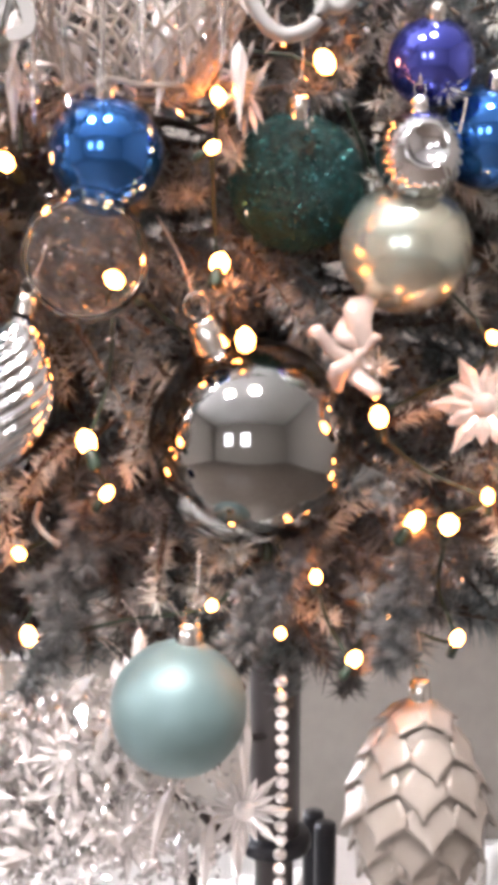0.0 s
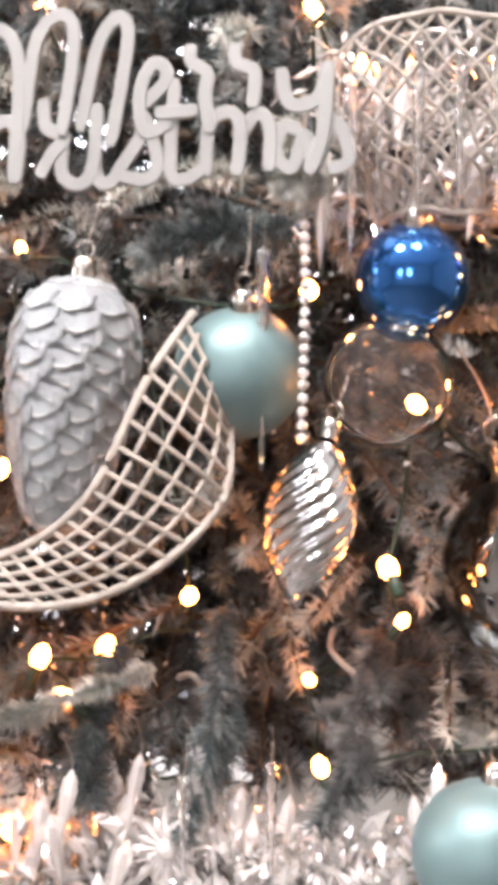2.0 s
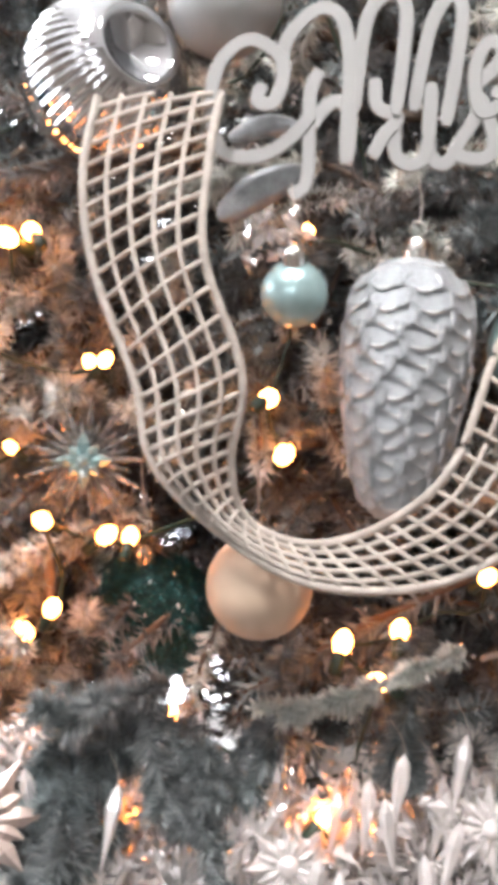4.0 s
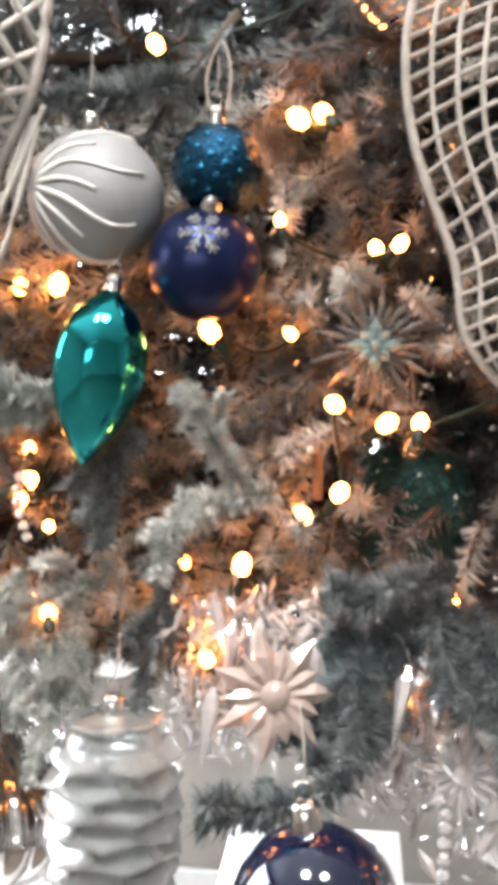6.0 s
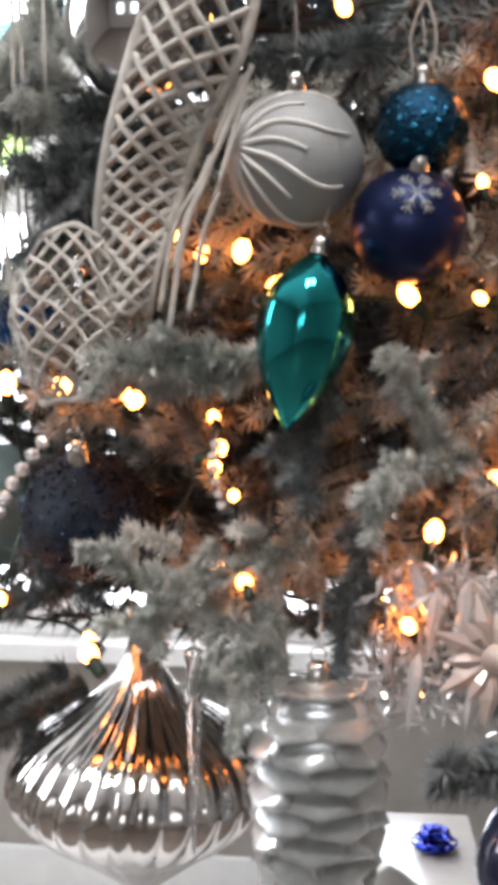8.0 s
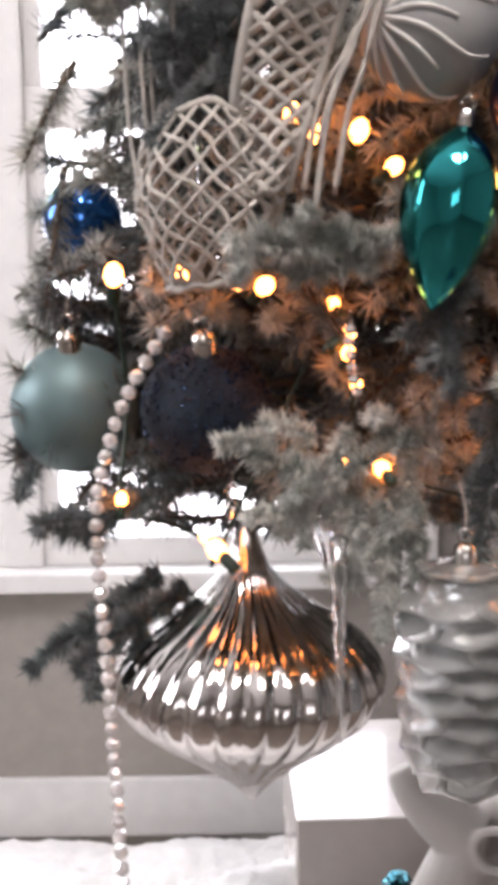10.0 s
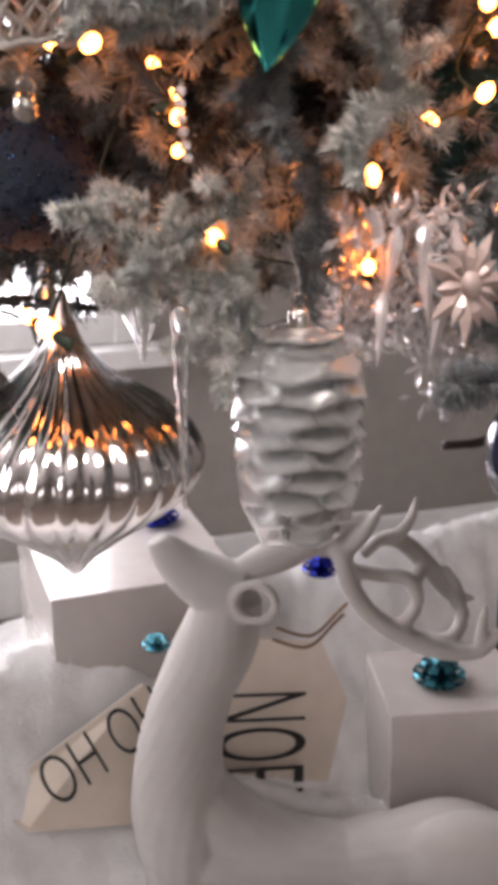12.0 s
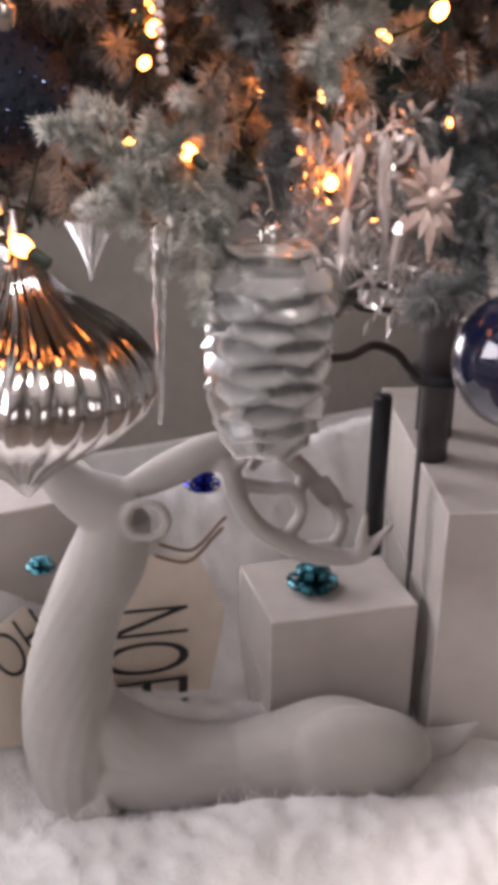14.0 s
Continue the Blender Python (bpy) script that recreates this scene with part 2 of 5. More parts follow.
tagged(slab("baseboard", XL, XR, YB - 0.018, YB - 0.002, ZF, ZF + 0.11, M_TRIM, bevel=0.004), "white painted baseboard", "baseboard", kind="structure")

window = thing("window_1", (0, 0, 0), "white double-hung window with stained glass upper panes", "window", kind="structure")
slab("window_sill", WX0 - 0.05, WX1 + 0.05, YB - 0.06, YB + 0.04, WZ0 - 0.035, WZ0, M_TRIM, window, 0.005)
for x0, x1 in ((WX0, WX0 + 0.06), (-0.735, -0.665), (WX1 - 0.06, WX1)):
    slab("window_frame", x0, x1, YB - 0.012, YB + 0.05, WZ0, WZ1, M_TRIM, window, 0.004)
for x0, x1 in ((WX0 + 0.06, -0.735), (-0.665, WX1 - 0.06)):
    slab("window_rail", x0, x1, YB - 0.004, YB + 0.045, 1.185, 1.255, M_TRIM, window, 0.004)
    slab("window_rail", x0, x1, YB - 0.004, YB + 0.045, WZ0, WZ0 + 0.05, M_TRIM, window, 0.004)
    slab("window_rail", x0, x1, YB - 0.004, YB + 0.045, WZ1 - 0.05, WZ1, M_TRIM, window, 0.004)
    for a in (x0, x1 - 0.032):
        slab("sash_stile", a, a + 0.032, YB + 0.0, YB + 0.036, WZ0 + 0.05, 1.185, M_TRIM, window, 0.005)
        slab("sash_stile", a, a + 0.032, YB + 0.004, YB + 0.04, 1.255, WZ1 - 0.05, M_TRIM, window, 0.005)
    slab("glazing_bar", x0 + 0.032, x1 - 0.032, YB + 0.006, YB + 0.034, 0.885, 0.905, M_TRIM, window, 0.004)
    pane = slab("pane", x0, x1, YB + 0.02, YB + 0.024, WZ0 + 0.05, 1.185, M_PANE, window)
    pane.visible_shadow = False
    pane = slab("pane", x0, x1, YB + 0.02, YB + 0.024, 1.255, WZ1 - 0.05, M_PANE, window)
    pane.visible_shadow = False
panel = thing("stained_glass_panel", (0, 0, 0), "cyan and lime stained glass hanging in the window, backlight added as its own glow", "stained glass")
for n, (x0, z0) in enumerate([(x, z) for x in (-1.28, -1.0, -0.84) for z in (1.262, 1.39, 1.55)]):
    wdt = (0.28, 0.16, 0.10)[n // 3]
    slab("glass_piece", x0 + 0.004, x0 + wdt - 0.004, YB + 0.006, YB + 0.012, z0 + 0.004, z0 + 0.125, M_LIMEP if n % 3 == 0 else M_CYANP, panel)
tagged(slab("backdrop", -4.5, 3.0, 3.4, 3.45, -0.3, 3.4, M_SKYP), "bright overcast daylight outside the window", "backdrop", kind="structure")
for n, x in enumerate((-1.25, -0.15)):
    far = thing("window_%d" % (n + 2), (x, YF + 0.03, 1.45), "white framed window on the wall opposite the tree", "window", kind="structure")
    for x0, x1, z0, z1 in ((-0.31, -0.25, -0.44, 0.44), (0.25, 0.31, -0.44, 0.44), (-0.25, 0.25, 0.38, 0.44), (-0.25, 0.25, -0.44, -0.38)):
        slab("window_frame", x0, x1, -0.028, 0.03, z0, z1, M_TRIM, far, 0.004)
side = thing("window_4", (XL + 0.03, 0.15, 1.55), "large white framed window in the side wall", "window", kind="structure")
for y0, y1, z0, z1 in ((-0.75, -0.68, -0.75, 0.75), (0.68, 0.75, -0.75, 0.75), (-0.68, 0.68, 0.68, 0.75), (-0.68, 0.68, -0.75, -0.68)):
    slab("window_frame", -0.028, 0.045, y0, y1, z0, z1, M_TRIM, side, 0.004)
tile_me = mesh_of("tile", box_bm(0.441, 0.441, 0.008, 0.002), M_FLOOR, False)
for i in range(11):
    for j in range(10):
        part("tile", tile_me, floor, m=pose(-2.25 + 0.45 * i, -2.95 + 0.45 * j - (YF + YB) / 2, 0.051))
# unseen glowing fixtures made up for the two overhead fills
for n, x in enumerate((-0.40, 0.40)):
    spot = thing("overhead_fill", (x, -0.80, ZC), "unseen round ceiling fill lamp added to brighten the upper tree", "ceiling lamp", "ceiling spots")
    v, f = revolve([(0.215, 0.0), (0.215, -0.010), (0.196, -0.012), (0.192, -0.004)], 32)
    part("ring", raw_mesh("ring", v, f, M_TRIM), spot)
    v, f = revolve([(0.0005, -0.003), (0.19, -0.003), (0.19, -0.001)], 32)
    part("lens", raw_mesh("lens", v, f, M_LAMP), spot)


# ---- cotton snow under the tree ----
def ease(a, b, v):
    v = min(max((v - a) / (b - a), 0), 1)
    return v * v * (3 - 2 * v)


def snow_height(x, y):
    back = y + 0.45 * max(0.0, -0.08 - x) - 0.25 * max(0.0, x - 0.2)
    front = -0.3102 * (x - 0.06) - 0.9507 * (y - 0.48)
    h = 0.27 * ease(0.58, 0.82, back) - 0.17 * ease(0.80, 1.0, back) - 0.03 * ease(-0.15, -0.3, x) * ease(0.6, 0.8, back) + (0.030 + 0.07 * min(max(x - 0.0, -0.35), 0.2)) * ease(0.035, 0.075, front) * ease(0.24, 0.11, front) - 0.03 * ease(0.40, 0.25, y)
    h += 0.018 * noise.noise(Vector((x * 7, y * 7, 1))) + 0.008 * noise.noise(Vector((x * 21, y * 21, 5))) + 0.007 * noise.noise(Vector((x * 48, y * 48, 9))) + 0.004 * noise.noise(Vector((x * 110, y * 110, 3)))
    h += 0.118 * ease(0.515, 0.545, y) * ease(0.60, 0.565, y) * ease(-0.13, -0.06, x) * ease(0.20, 0.10, x) * (1 - 3.0 * max(0.0, x + 0.06))
    edge = ease(-0.05, 0.15, y) * ease(1.32, 1.1, y) * ease(-1.15, -0.95, x) * ease(1.15, 0.95, x)
    return ZF + 0.004 + edge * (h + 0.05)


NX, NY = 330, 200
sv = [(-1.2 + 2.4 * i / NX, -0.08 + 1.42 * j / NY, 0) for j in range(NY + 1) for i in range(NX + 1)]
sv = [(x, y, snow_height(x, y)) for x, y, _ in sv]
sf = [(j * (NX + 1) + i, j * (NX + 1) + i + 1, (j + 1) * (NX + 1) + i + 1, (j + 1) * (NX + 1) + i) for j in range(NY) for i in range(NX)]
snow = tagged(part("snow_blanket", raw_mesh("snow_blanket", sv, sf, M_SNOW)), "fluffy white cotton snow heaped under the tree", "snow blanket", kind="stuff")
rng = np.random.default_rng(5)
fv, ff = [], []
for _ in range(26000):
    x, y = rng.uniform(-0.6, 0.6), rng.uniform(0.3, 1.05)
    z = snow_height(x, y)
    d = Vector(rng.normal(0, 1, 3)) * 0.011
    d.z = abs(d.z) * 0.8 + 0.002
    s = Vector((-d.y, d.x, 0)).normalized() * 0.0005 if d.xy.length > 1e-6 else Vector((0.0005, 0, 0))
    b = len(fv)
    q = Vector((x, y, z - 0.001))
    fv += [q - s, q + s, q + d]
    ff.append((b, b + 1, b + 2))
tagged(part("cotton_fibres", raw_mesh("cotton_fibres", fv, ff, M_SNOW)), "loose white cotton fibres on the snow blanket", "cotton fibres", kind="stuff")

# ---- the tree ----
TX, TY = 0.385, 0.60
tree = thing("christmas_tree", (TX, TY, ZF), "flocked artificial Christmas tree on a dark metal stand", "Christmas tree")
v, f = revolve([(0.020, 0.08), (0.020, 0.49), (0.026, 0.495), (0.026, 1.0), (0.02, 1.9)], 20)
part("trunk", raw_mesh("trunk", v, f, mat("pole_enamel", (0.06, 0.05, 0.05), 0.4, 0.2)), tree, "dark enamelled metal pole")
v, f = revolve([(0.001, 0.505), (0.036, 0.505), (0.038, 0.50), (0.038, 0.492), (0.036, 0.488), (0.001, 0.488)], 28)
part("collar", raw_mesh("collar", v, f, M_DARKM), tree, "dark steel collar of the stand")
v, f = revolve([(0.001, 0.485), (0.011, 0.485), (0.012, 0.48), (0.012, 0.27), (0.001, 0.27)], 20)
for n, (x, y) in enumerate(((-0.091, -0.015), (0.06, 0.06), (0.05, 0.09))):
    part("stand_leg", raw_mesh("stand_leg", v, f, M_DARKM), tree, m=pose(x, y, 0))


def sprig_set(count, box, seed, per, mats, length, needle, droop=0.12):
    """Needles and stems of sprigs whose tips lie in a box; returns lists for each material."""
    g = np.random.default_rng(seed)
    stems_v, stems_f = [], []
    out = {m.name: [] for m in mats}
    for n in range(count):
        tip = np.array([g.uniform(*box[0]), g.uniform(*box[1]), g.uniform(*box[2])])
        if math.hypot(tip[0] + 0.300, tip[2] - 0.858) < 0.050 and tip[1] < 0.14:
            tip[1] += 0.11  # the sprigs stand back behind the navy bauble
        if math.hypot(tip[0] - (-0.266), tip[2] - 1.111) < 0.060 and tip[1] < 0.14:
            tip[1] += 0.11  # and behind the large silver one
        d = tip - np.array([TX * 0.35, TY + 0.25, tip[2] + 0.02])
        d /= np.linalg.norm(d)
        d += g.normal(0, 0.38, 3)
        d[2] -= droop
        d /= np.linalg.norm(d)
        ln = g.uniform(*length)
        root = tip - d * ln
        tube([Vector(root), Vector(root + d * ln * 0.5 + np.array([0, 0, 0.004])), Vector(tip)], [0.0026, 0.002, 0.0012], 5, stems_v, stems_f)
        s = g.uniform(0.06, 1.0, per)
        side = g.normal(0, 1, (per, 3))
        side -= np.outer(side @ d, d)
        side /= np.linalg.norm(side, axis=1)[:, None] + 1e-9
        dirs = side * 0.75 + d * 0.6 + g.normal(0, 0.3, (per, 3))
        dirs /= np.linalg.norm(dirs, axis=1)[:, None]
        at = root + np.outer(s, d) * ln
        ends = at + dirs * (g.uniform(0.7, 1.15, per) * needle)[:, None]
        out[mats[int(g.integers(0, len(mats)))].name].append((at, ends, dirs))
    return stems_v, stems_f, out


def needle_mesh(name, groups, material, width):
    at, ends, dirs = (np.concatenate([q[k] for q in groups]) for k in range(3))
    ref = np.tile([0.3, 0.5, 0.81], (len(at), 1))
    a = np.cross(dirs, ref)
    a /= np.linalg.norm(a, axis=1)[:, None] + 1e-9
    b = np.cross(dirs, a)
    verts = np.stack([at + a * width, at - 0.5 * a * width + 0.87 * b * width, at - 0.5 * a * width - 0.87 * b * width, ends], 1).reshape(-1, 3)
    i = np.arange(len(at))[:, None] * 4
    faces = np.concatenate([i + [0, 1, 3], i + [1, 2, 3], i + [2, 0, 3]], 1).reshape(-1, 3)
    return raw_mesh(name, verts.tolist(), faces.tolist(), material, False)


SETS = [
    (300, ((-0.33, 0.60), (0.035, 0.10), (0.84, 1.30)), 11, 230, (M_NEEDLE, M_DEEP, M_NEEDLE), (0.07, 0.13), 0.014),
    (460, ((-0.36, 0.66), (0.10, 0.22), (0.83, 1.36)), 12, 230, (M_NEEDLE, M_DEEP), (0.09, 0.16), 0.017),
    (460, ((-0.40, 0.75), (0.22, 0.42), (0.81, 1.42)), 13, 190, (M_DEEP, M_NEEDLE), (0.12, 0.20), 0.022),
    (440, ((-0.44, 0.85), (0.42, 0.66), (0.84, 1.50)), 16, 170, (M_NEEDLE, M_DEEP), (0.14, 0.24), 0.030),
    (130, ((-0.22, 0.32), (0.42, 0.66), (0.84, 1.12)), 23, 170, (M_NEEDLE, M_DEEP), (0.14, 0.24), 0.030),
    (90, ((-0.24, 0.16), (0.26, 0.46), (0.87, 1.02)), 24, 210, (M_NEEDLE, M_DEEP, M_NEEDLE), (0.12, 0.20), 0.026),
    (70, ((-0.30, 0.16), (0.30, 0.50), (1.14, 1.34)), 25, 200, (M_NEEDLE, M_DEEP), (0.12, 0.20), 0.026),
    (150, ((-0.12, 0.60), (0.20, 0.50), (0.74, 0.86)), 17, 200, (M_DEEP, M_NEEDLE), (0.10, 0.18), 0.024),
    (90, ((0.00, 0.45), (0.06, 0.20), (0.79, 0.86)), 18, 220, (M_DEEP, M_NEEDLE), (0.08, 0.14), 0.018),
    (60, ((-0.30, -0.10), (0.12, 0.40), (0.80, 0.87)), 19, 200, (M_NEEDLE, M_FROST), (0.08, 0.14), 0.018),
    (60, ((-0.42, -0.28), (0.09, 0.24), (0.82, 1.05)), 20, 220, (M_NEEDLE, M_FROST, M_NEEDLE), (0.08, 0.14), 0.016),
    (80, ((-0.30, -0.06), (0.05, 0.20), (0.785, 0.845)), 21, 240, (M_FROST, M_NEEDLE), (0.06, 0.12), 0.016),
    (60, ((-0.42, -0.28), (0.08, 0.25), (0.79, 0.87)), 22, 220, (M_NEEDLE, M_DEEP), (0.08, 0.14), 0.017),
    (170, ((-0.33, -0.05), (0.03, 0.12), (0.82, 1.10)), 14, 260, (M_FROST,), (0.05, 0.10), 0.013),
    # frosted tips, with extra pale sprigs mixed in to imitate haze over the darks
    (150, ((-0.05, 0.55), (0.03, 0.12), (0.82, 1.25)), 15, 220, (M_FROST,), (0.05, 0.09), 0.012),
]
collected, stem_v, stem_f = {}, [], []
for count, box, seed, per, mats, length, needle in SETS:
    a, b, c = sprig_set(count, box, seed, per, mats, length, needle)
    k = len(stem_v)
    stem_v += a
    stem_f += [tuple(i + k for i in q) for q in b]
    for key, value in c.items():
        collected.setdefault(key, []).extend(value)
at_tree = pose(-TX, -TY, -ZF)
tagged(part("stem_wood", raw_mesh("stem_wood", stem_v, stem_f, M_BARK), tree, m=at_tree), kind="stuff")
for key, name, material in ((M_NEEDLE.name, "green_foliage", M_NEEDLE), (M_DEEP.name, "inner_foliage", M_DEEP), (M_FROST.name, "frosted_foliage", M_FROST)):
    tagged(part(name, needle_mesh(name, collected[key], material, 0.0011), tree, m=at_tree), kind="stuff")
g = random.Random(4)
for n in range(70):
    z = g.uniform(0.84, 1.5)
    end = Vector((g.uniform(-0.4, 0.7), g.uniform(0.1, 0.2), z - 0.03))
    mid = (Vector((TX, TY, z)) + end) / 2 + Vector((0, 0, 0.03))
    v, f = tube(spline([(TX, TY, z), mid, end], 5), 0.004, 6)
    part("branch", raw_mesh("branch", v, f, M_BARK), tree, m=at_tree)


def bough(points, material, per, needle, thick, seed):
    """A single bough: a curved stem closely set with short needles."""
    gg = np.random.default_rng(seed)
    line = spline(points, 10)
    verts, faces = tube(line, [0.0028 - 0.0016 * i / (len(line) - 1) for i in range(len(line))], 6)
    arr = np.array([tuple(q) for q in line])
    k = gg.uniform(0, len(arr) - 1.001, per)
    i = k.astype(int)
    at = arr[i] + (arr[i + 1] - arr[i]) * (k - i)[:, None]
    d = arr[i + 1] - arr[i]
    d /= np.linalg.norm(d, axis=1)[:, None]
    side = gg.normal(0, 1, (per, 3))
    side -= (side * d).sum(1)[:, None] * d
    side /= np.linalg.norm(side, axis=1)[:, None]
    dirs = side * 0.85 - d * 0.45 + gg.normal(0, 0.22, (per, 3))
    dirs /= np.linalg.norm(dirs, axis=1)[:, None]
    ends = at + dirs * (needle * gg.uniform(0.6, 1.15, per) * (0.75 + 0.25 * np.sin(k * 1.7 + seed)))[:, None]
    a = np.cross(dirs, [0.3, 0.5, 0.81])
    a /= np.linalg.norm(a, axis=1)[:, None]
    b = np.cross(dirs, a)
    q = np.stack([at + a * thick, at - 0.5 * a * thick + 0.87 * b * thick, at - 0.5 * a * thick - 0.87 * b * thick, ends], 1).reshape(-1, 3)
    j = len(verts) + np.arange(per)[:, None] * 4
    fc = np.concatenate([j + [0, 1, 3], j + [1, 2, 3], j + [2, 0, 3]], 1).reshape(-1, 3)
    me = raw_mesh("bough", [tuple(w) for w in verts] + q.tolist(), faces + fc.tolist(), material, False)
    return part("bough", me, tree, "frosted bough tip" if material is M_FROST else "", at_tree)


BOUGHS = [
    (M_FROST, 0.017, [(-0.276, 0.000, 0.842), (-0.244, 0.008, 0.828), (-0.215, 0.02, 0.834), (-0.180, 0.05, 0.850)]),
    (M_FROST, 0.014, [(-0.262, -0.004, 0.806), (-0.250, 0.004, 0.822), (-0.228, 0.015, 0.828)]),
    (M_FROST, 0.015, [(-0.211, 0.006, 0.764), (-0.209, 0.012, 0.80), (-0.213, 0.03, 0.842)]),
    (M_FROST, 0.014, [(-0.228, 0.012, 0.772), (-0.224, 0.014, 0.805), (-0.215, 0.03, 0.838)]),
    (M_FROST, 0.015, [(-0.281, 0.000, 0.939), (-0.247, 0.004, 0.943), (-0.215, 0.015, 0.943), (-0.175, 0.04, 0.943)]),
    (M_FROST, 0.014, [(-0.256, 0.008, 0.926), (-0.235, 0.012, 0.930), (-0.205, 0.03, 0.936)]),
    (M_FROST, 0.016, [(-0.152, 0.000, 0.871), (-0.130, 0.008, 0.888), (-0.095, 0.03, 0.893)]),
    (M_FROST, 0.014, [(-0.142, 0.010, 0.945), (-0.126, 0.010, 0.921), (-0.112, 0.025, 0.893)]),
    (M_NEEDLE, 0.020, [(-0.118, -0.055, 0.757), (-0.093, -0.05, 0.760), (-0.064, -0.03, 0.763), (-0.03, 0.02, 0.79)]),
    (M_NEEDLE, 0.022, [(-0.045, -0.03, 0.790), (-0.055, 0.0, 0.815), (-0.06, 0.05, 0.85)]),
    (M_FROST, 0.013, [(-0.194, 0.012, 0.770), (-0.196, 0.014, 0.80), (-0.200, 0.03, 0.835)]),
    (M_NEEDLE, 0.018, [(-0.350, 0.010, 1.060), (-0.316, 0.012, 1.064), (-0.270, 0.03, 1.068)]),
    (M_NEEDLE, 0.018, [(-0.312, 0.012, 1.027), (-0.293, 0.016, 1.045), (-0.255, 0.03, 1.06)]),
    (M_NEEDLE, 0.020, [(0.145, 0.010, 1.079), (0.171, 0.015, 1.084), (0.205, 0.04, 1.09)]),
    (M_FROST, 0.013, [(0.016, 0.000, 1.095), (0.036, 0.006, 1.104), (0.070, 0.03, 1.112)]),
    (M_FROST, 0.014, [(0.211, 0.000, 1.098), (0.206, 0.008, 1.118), (0.203, 0.03, 1.14)]),
    (M_NEEDLE, 0.020, [(-0.080, 0.005, 0.793), (-0.048, 0.01, 0.820), (-0.008, 0.03, 0.844)]),
    (M_NEEDLE, 0.020, [(0.003, 0.005, 0.793), (-0.013, 0.01, 0.826), (-0.017, 0.03, 0.86)]),
    (M_FROST, 0.012, [(0.051, 0.010, 0.845), (0.089, 0.012, 0.856), (0.140, 0.03, 0.872)]),
    (M_NEEDLE, 0.018, [(0.030, 0.020, 0.800), (0.045, 0.025, 0.83), (0.05, 0.05, 0.87)]),
    (M_NEEDLE, 0.020, [(0.100, 0.020, 0.810), (0.11, 0.025, 0.84), (0.12, 0.05, 0.88)]),
    (M_NEEDLE, 0.020, [(0.165, 0.020, 0.812), (0.172, 0.025, 0.85), (0.17, 0.05, 0.90)]),
    (M_DEEP, 0.020, [(0.235, 0.020, 0.815), (0.24, 0.03, 0.85), (0.25, 0.06, 0.89)]),
    (M_DEEP, 0.018, [(0.330, 0.020, 0.825), (0.35, 0.03, 0.85), (0.37, 0.06, 0.88)]),
    (M_DEEP, 0.018, [(0.400, 0.020, 0.815), (0.41, 0.03, 0.84), (0.42, 0.06, 0.88)]),
    (M_NEEDLE, 0.018, [(-0.160, 0.020, 0.800), (-0.155, 0.025, 0.83), (-0.150, 0.05, 0.87)]),
    (M_NEEDLE, 0.019, [(-0.185, 0.012, 0.880), (-0.18, 0.02, 0.90), (-0.17, 0.04, 0.93)]),
    (M_NEEDLE, 0.019, [(-0.375, 0.030, 0.800), (-0.35, 0.03, 0.805), (-0.31, 0.05, 0.82)]),
    (M_FROST, 0.016, [(-0.341, 0.000, 1.047), (-0.333, 0.020, 1.070), (-0.331, 0.080, 1.121)]),
    (M_FROST, 0.015, [(-0.340, 0.000, 1.067), (-0.331, 0.020, 1.091), (-0.334, 0.080, 1.139)]),
    (M_FROST, 0.015, [(-0.310, 0.000, 1.059), (-0.315, 0.020, 1.085), (-0.331, 0.080, 1.130)]),
    (M_NEEDLE, 0.018, [(-0.312, 0.000, 1.026), (-0.299, 0.020, 1.044), (-0.289, 0.090, 1.070)]),
    (M_NEEDLE, 0.018, [(-0.304, 0.000, 0.999), (-0.292, 0.010, 1.017), (-0.275, 0.030, 1.047)]),
    (M_NEEDLE, 0.020, [(-0.191, 0.010, 1.086), (-0.170, 0.015, 1.090), (-0.148, 0.040, 1.102)]),
    (M_FROST, 0.016, [(-0.271, -0.012, 0.942), (-0.254, -0.004, 0.939), (-0.226, 0.020, 0.950)]),
    (M_NEEDLE, 0.018, [(-0.374, 0.060, 0.715), (-0.350, 0.070, 0.732), (-0.317, 0.100, 0.747)]),
    (M_NEEDLE, 0.018, [(-0.387, 0.080, 0.721), (-0.366, 0.090, 0.735), (-0.335, 0.120, 0.751)]),
    (M_NEEDLE, 0.020, [(-0.075, -0.010, 0.777), (-0.053, 0.000, 0.801), (-0.024, 0.030, 0.822)]),
    (M_NEEDLE, 0.020, [(-0.054, -0.005, 0.843), (-0.034, 0.005, 0.851), (-0.007, 0.030, 0.856)]),
    (M_NEEDLE, 0.018, [(0.012, 0.000, 0.790), (0.009, 0.010, 0.814), (0.001, 0.030, 0.839)]),
]
g0 = random.Random(21)
for n, (material, needle, points) in enumerate(BOUGHS):
    frosted = material is M_FROST
    bough(points, material, 1700 if frosted else 1300, needle * 0.85, 0.0012 if frosted else 0.0010, 40 + n)
    tip, root = Vector(points[0]), Vector(points[-1])
    for k in range(4):
        q = tip.lerp(root, 0.12 + 0.2 * k)
        side = Vector((g0.uniform(-1, 1), g0.uniform(-0.7, 0.1), g0.uniform(-0.9, 0.8))).normalized()
        end = q + (side + (tip - root).normalized() * 0.9) * g0.uniform(0.012, 0.020)
        bough([end, (end + q) / 2 + Vector((0, 0, 0.002)), q], material, 550, needle * 0.62, 0.0011, 400 + 9 * n + k)

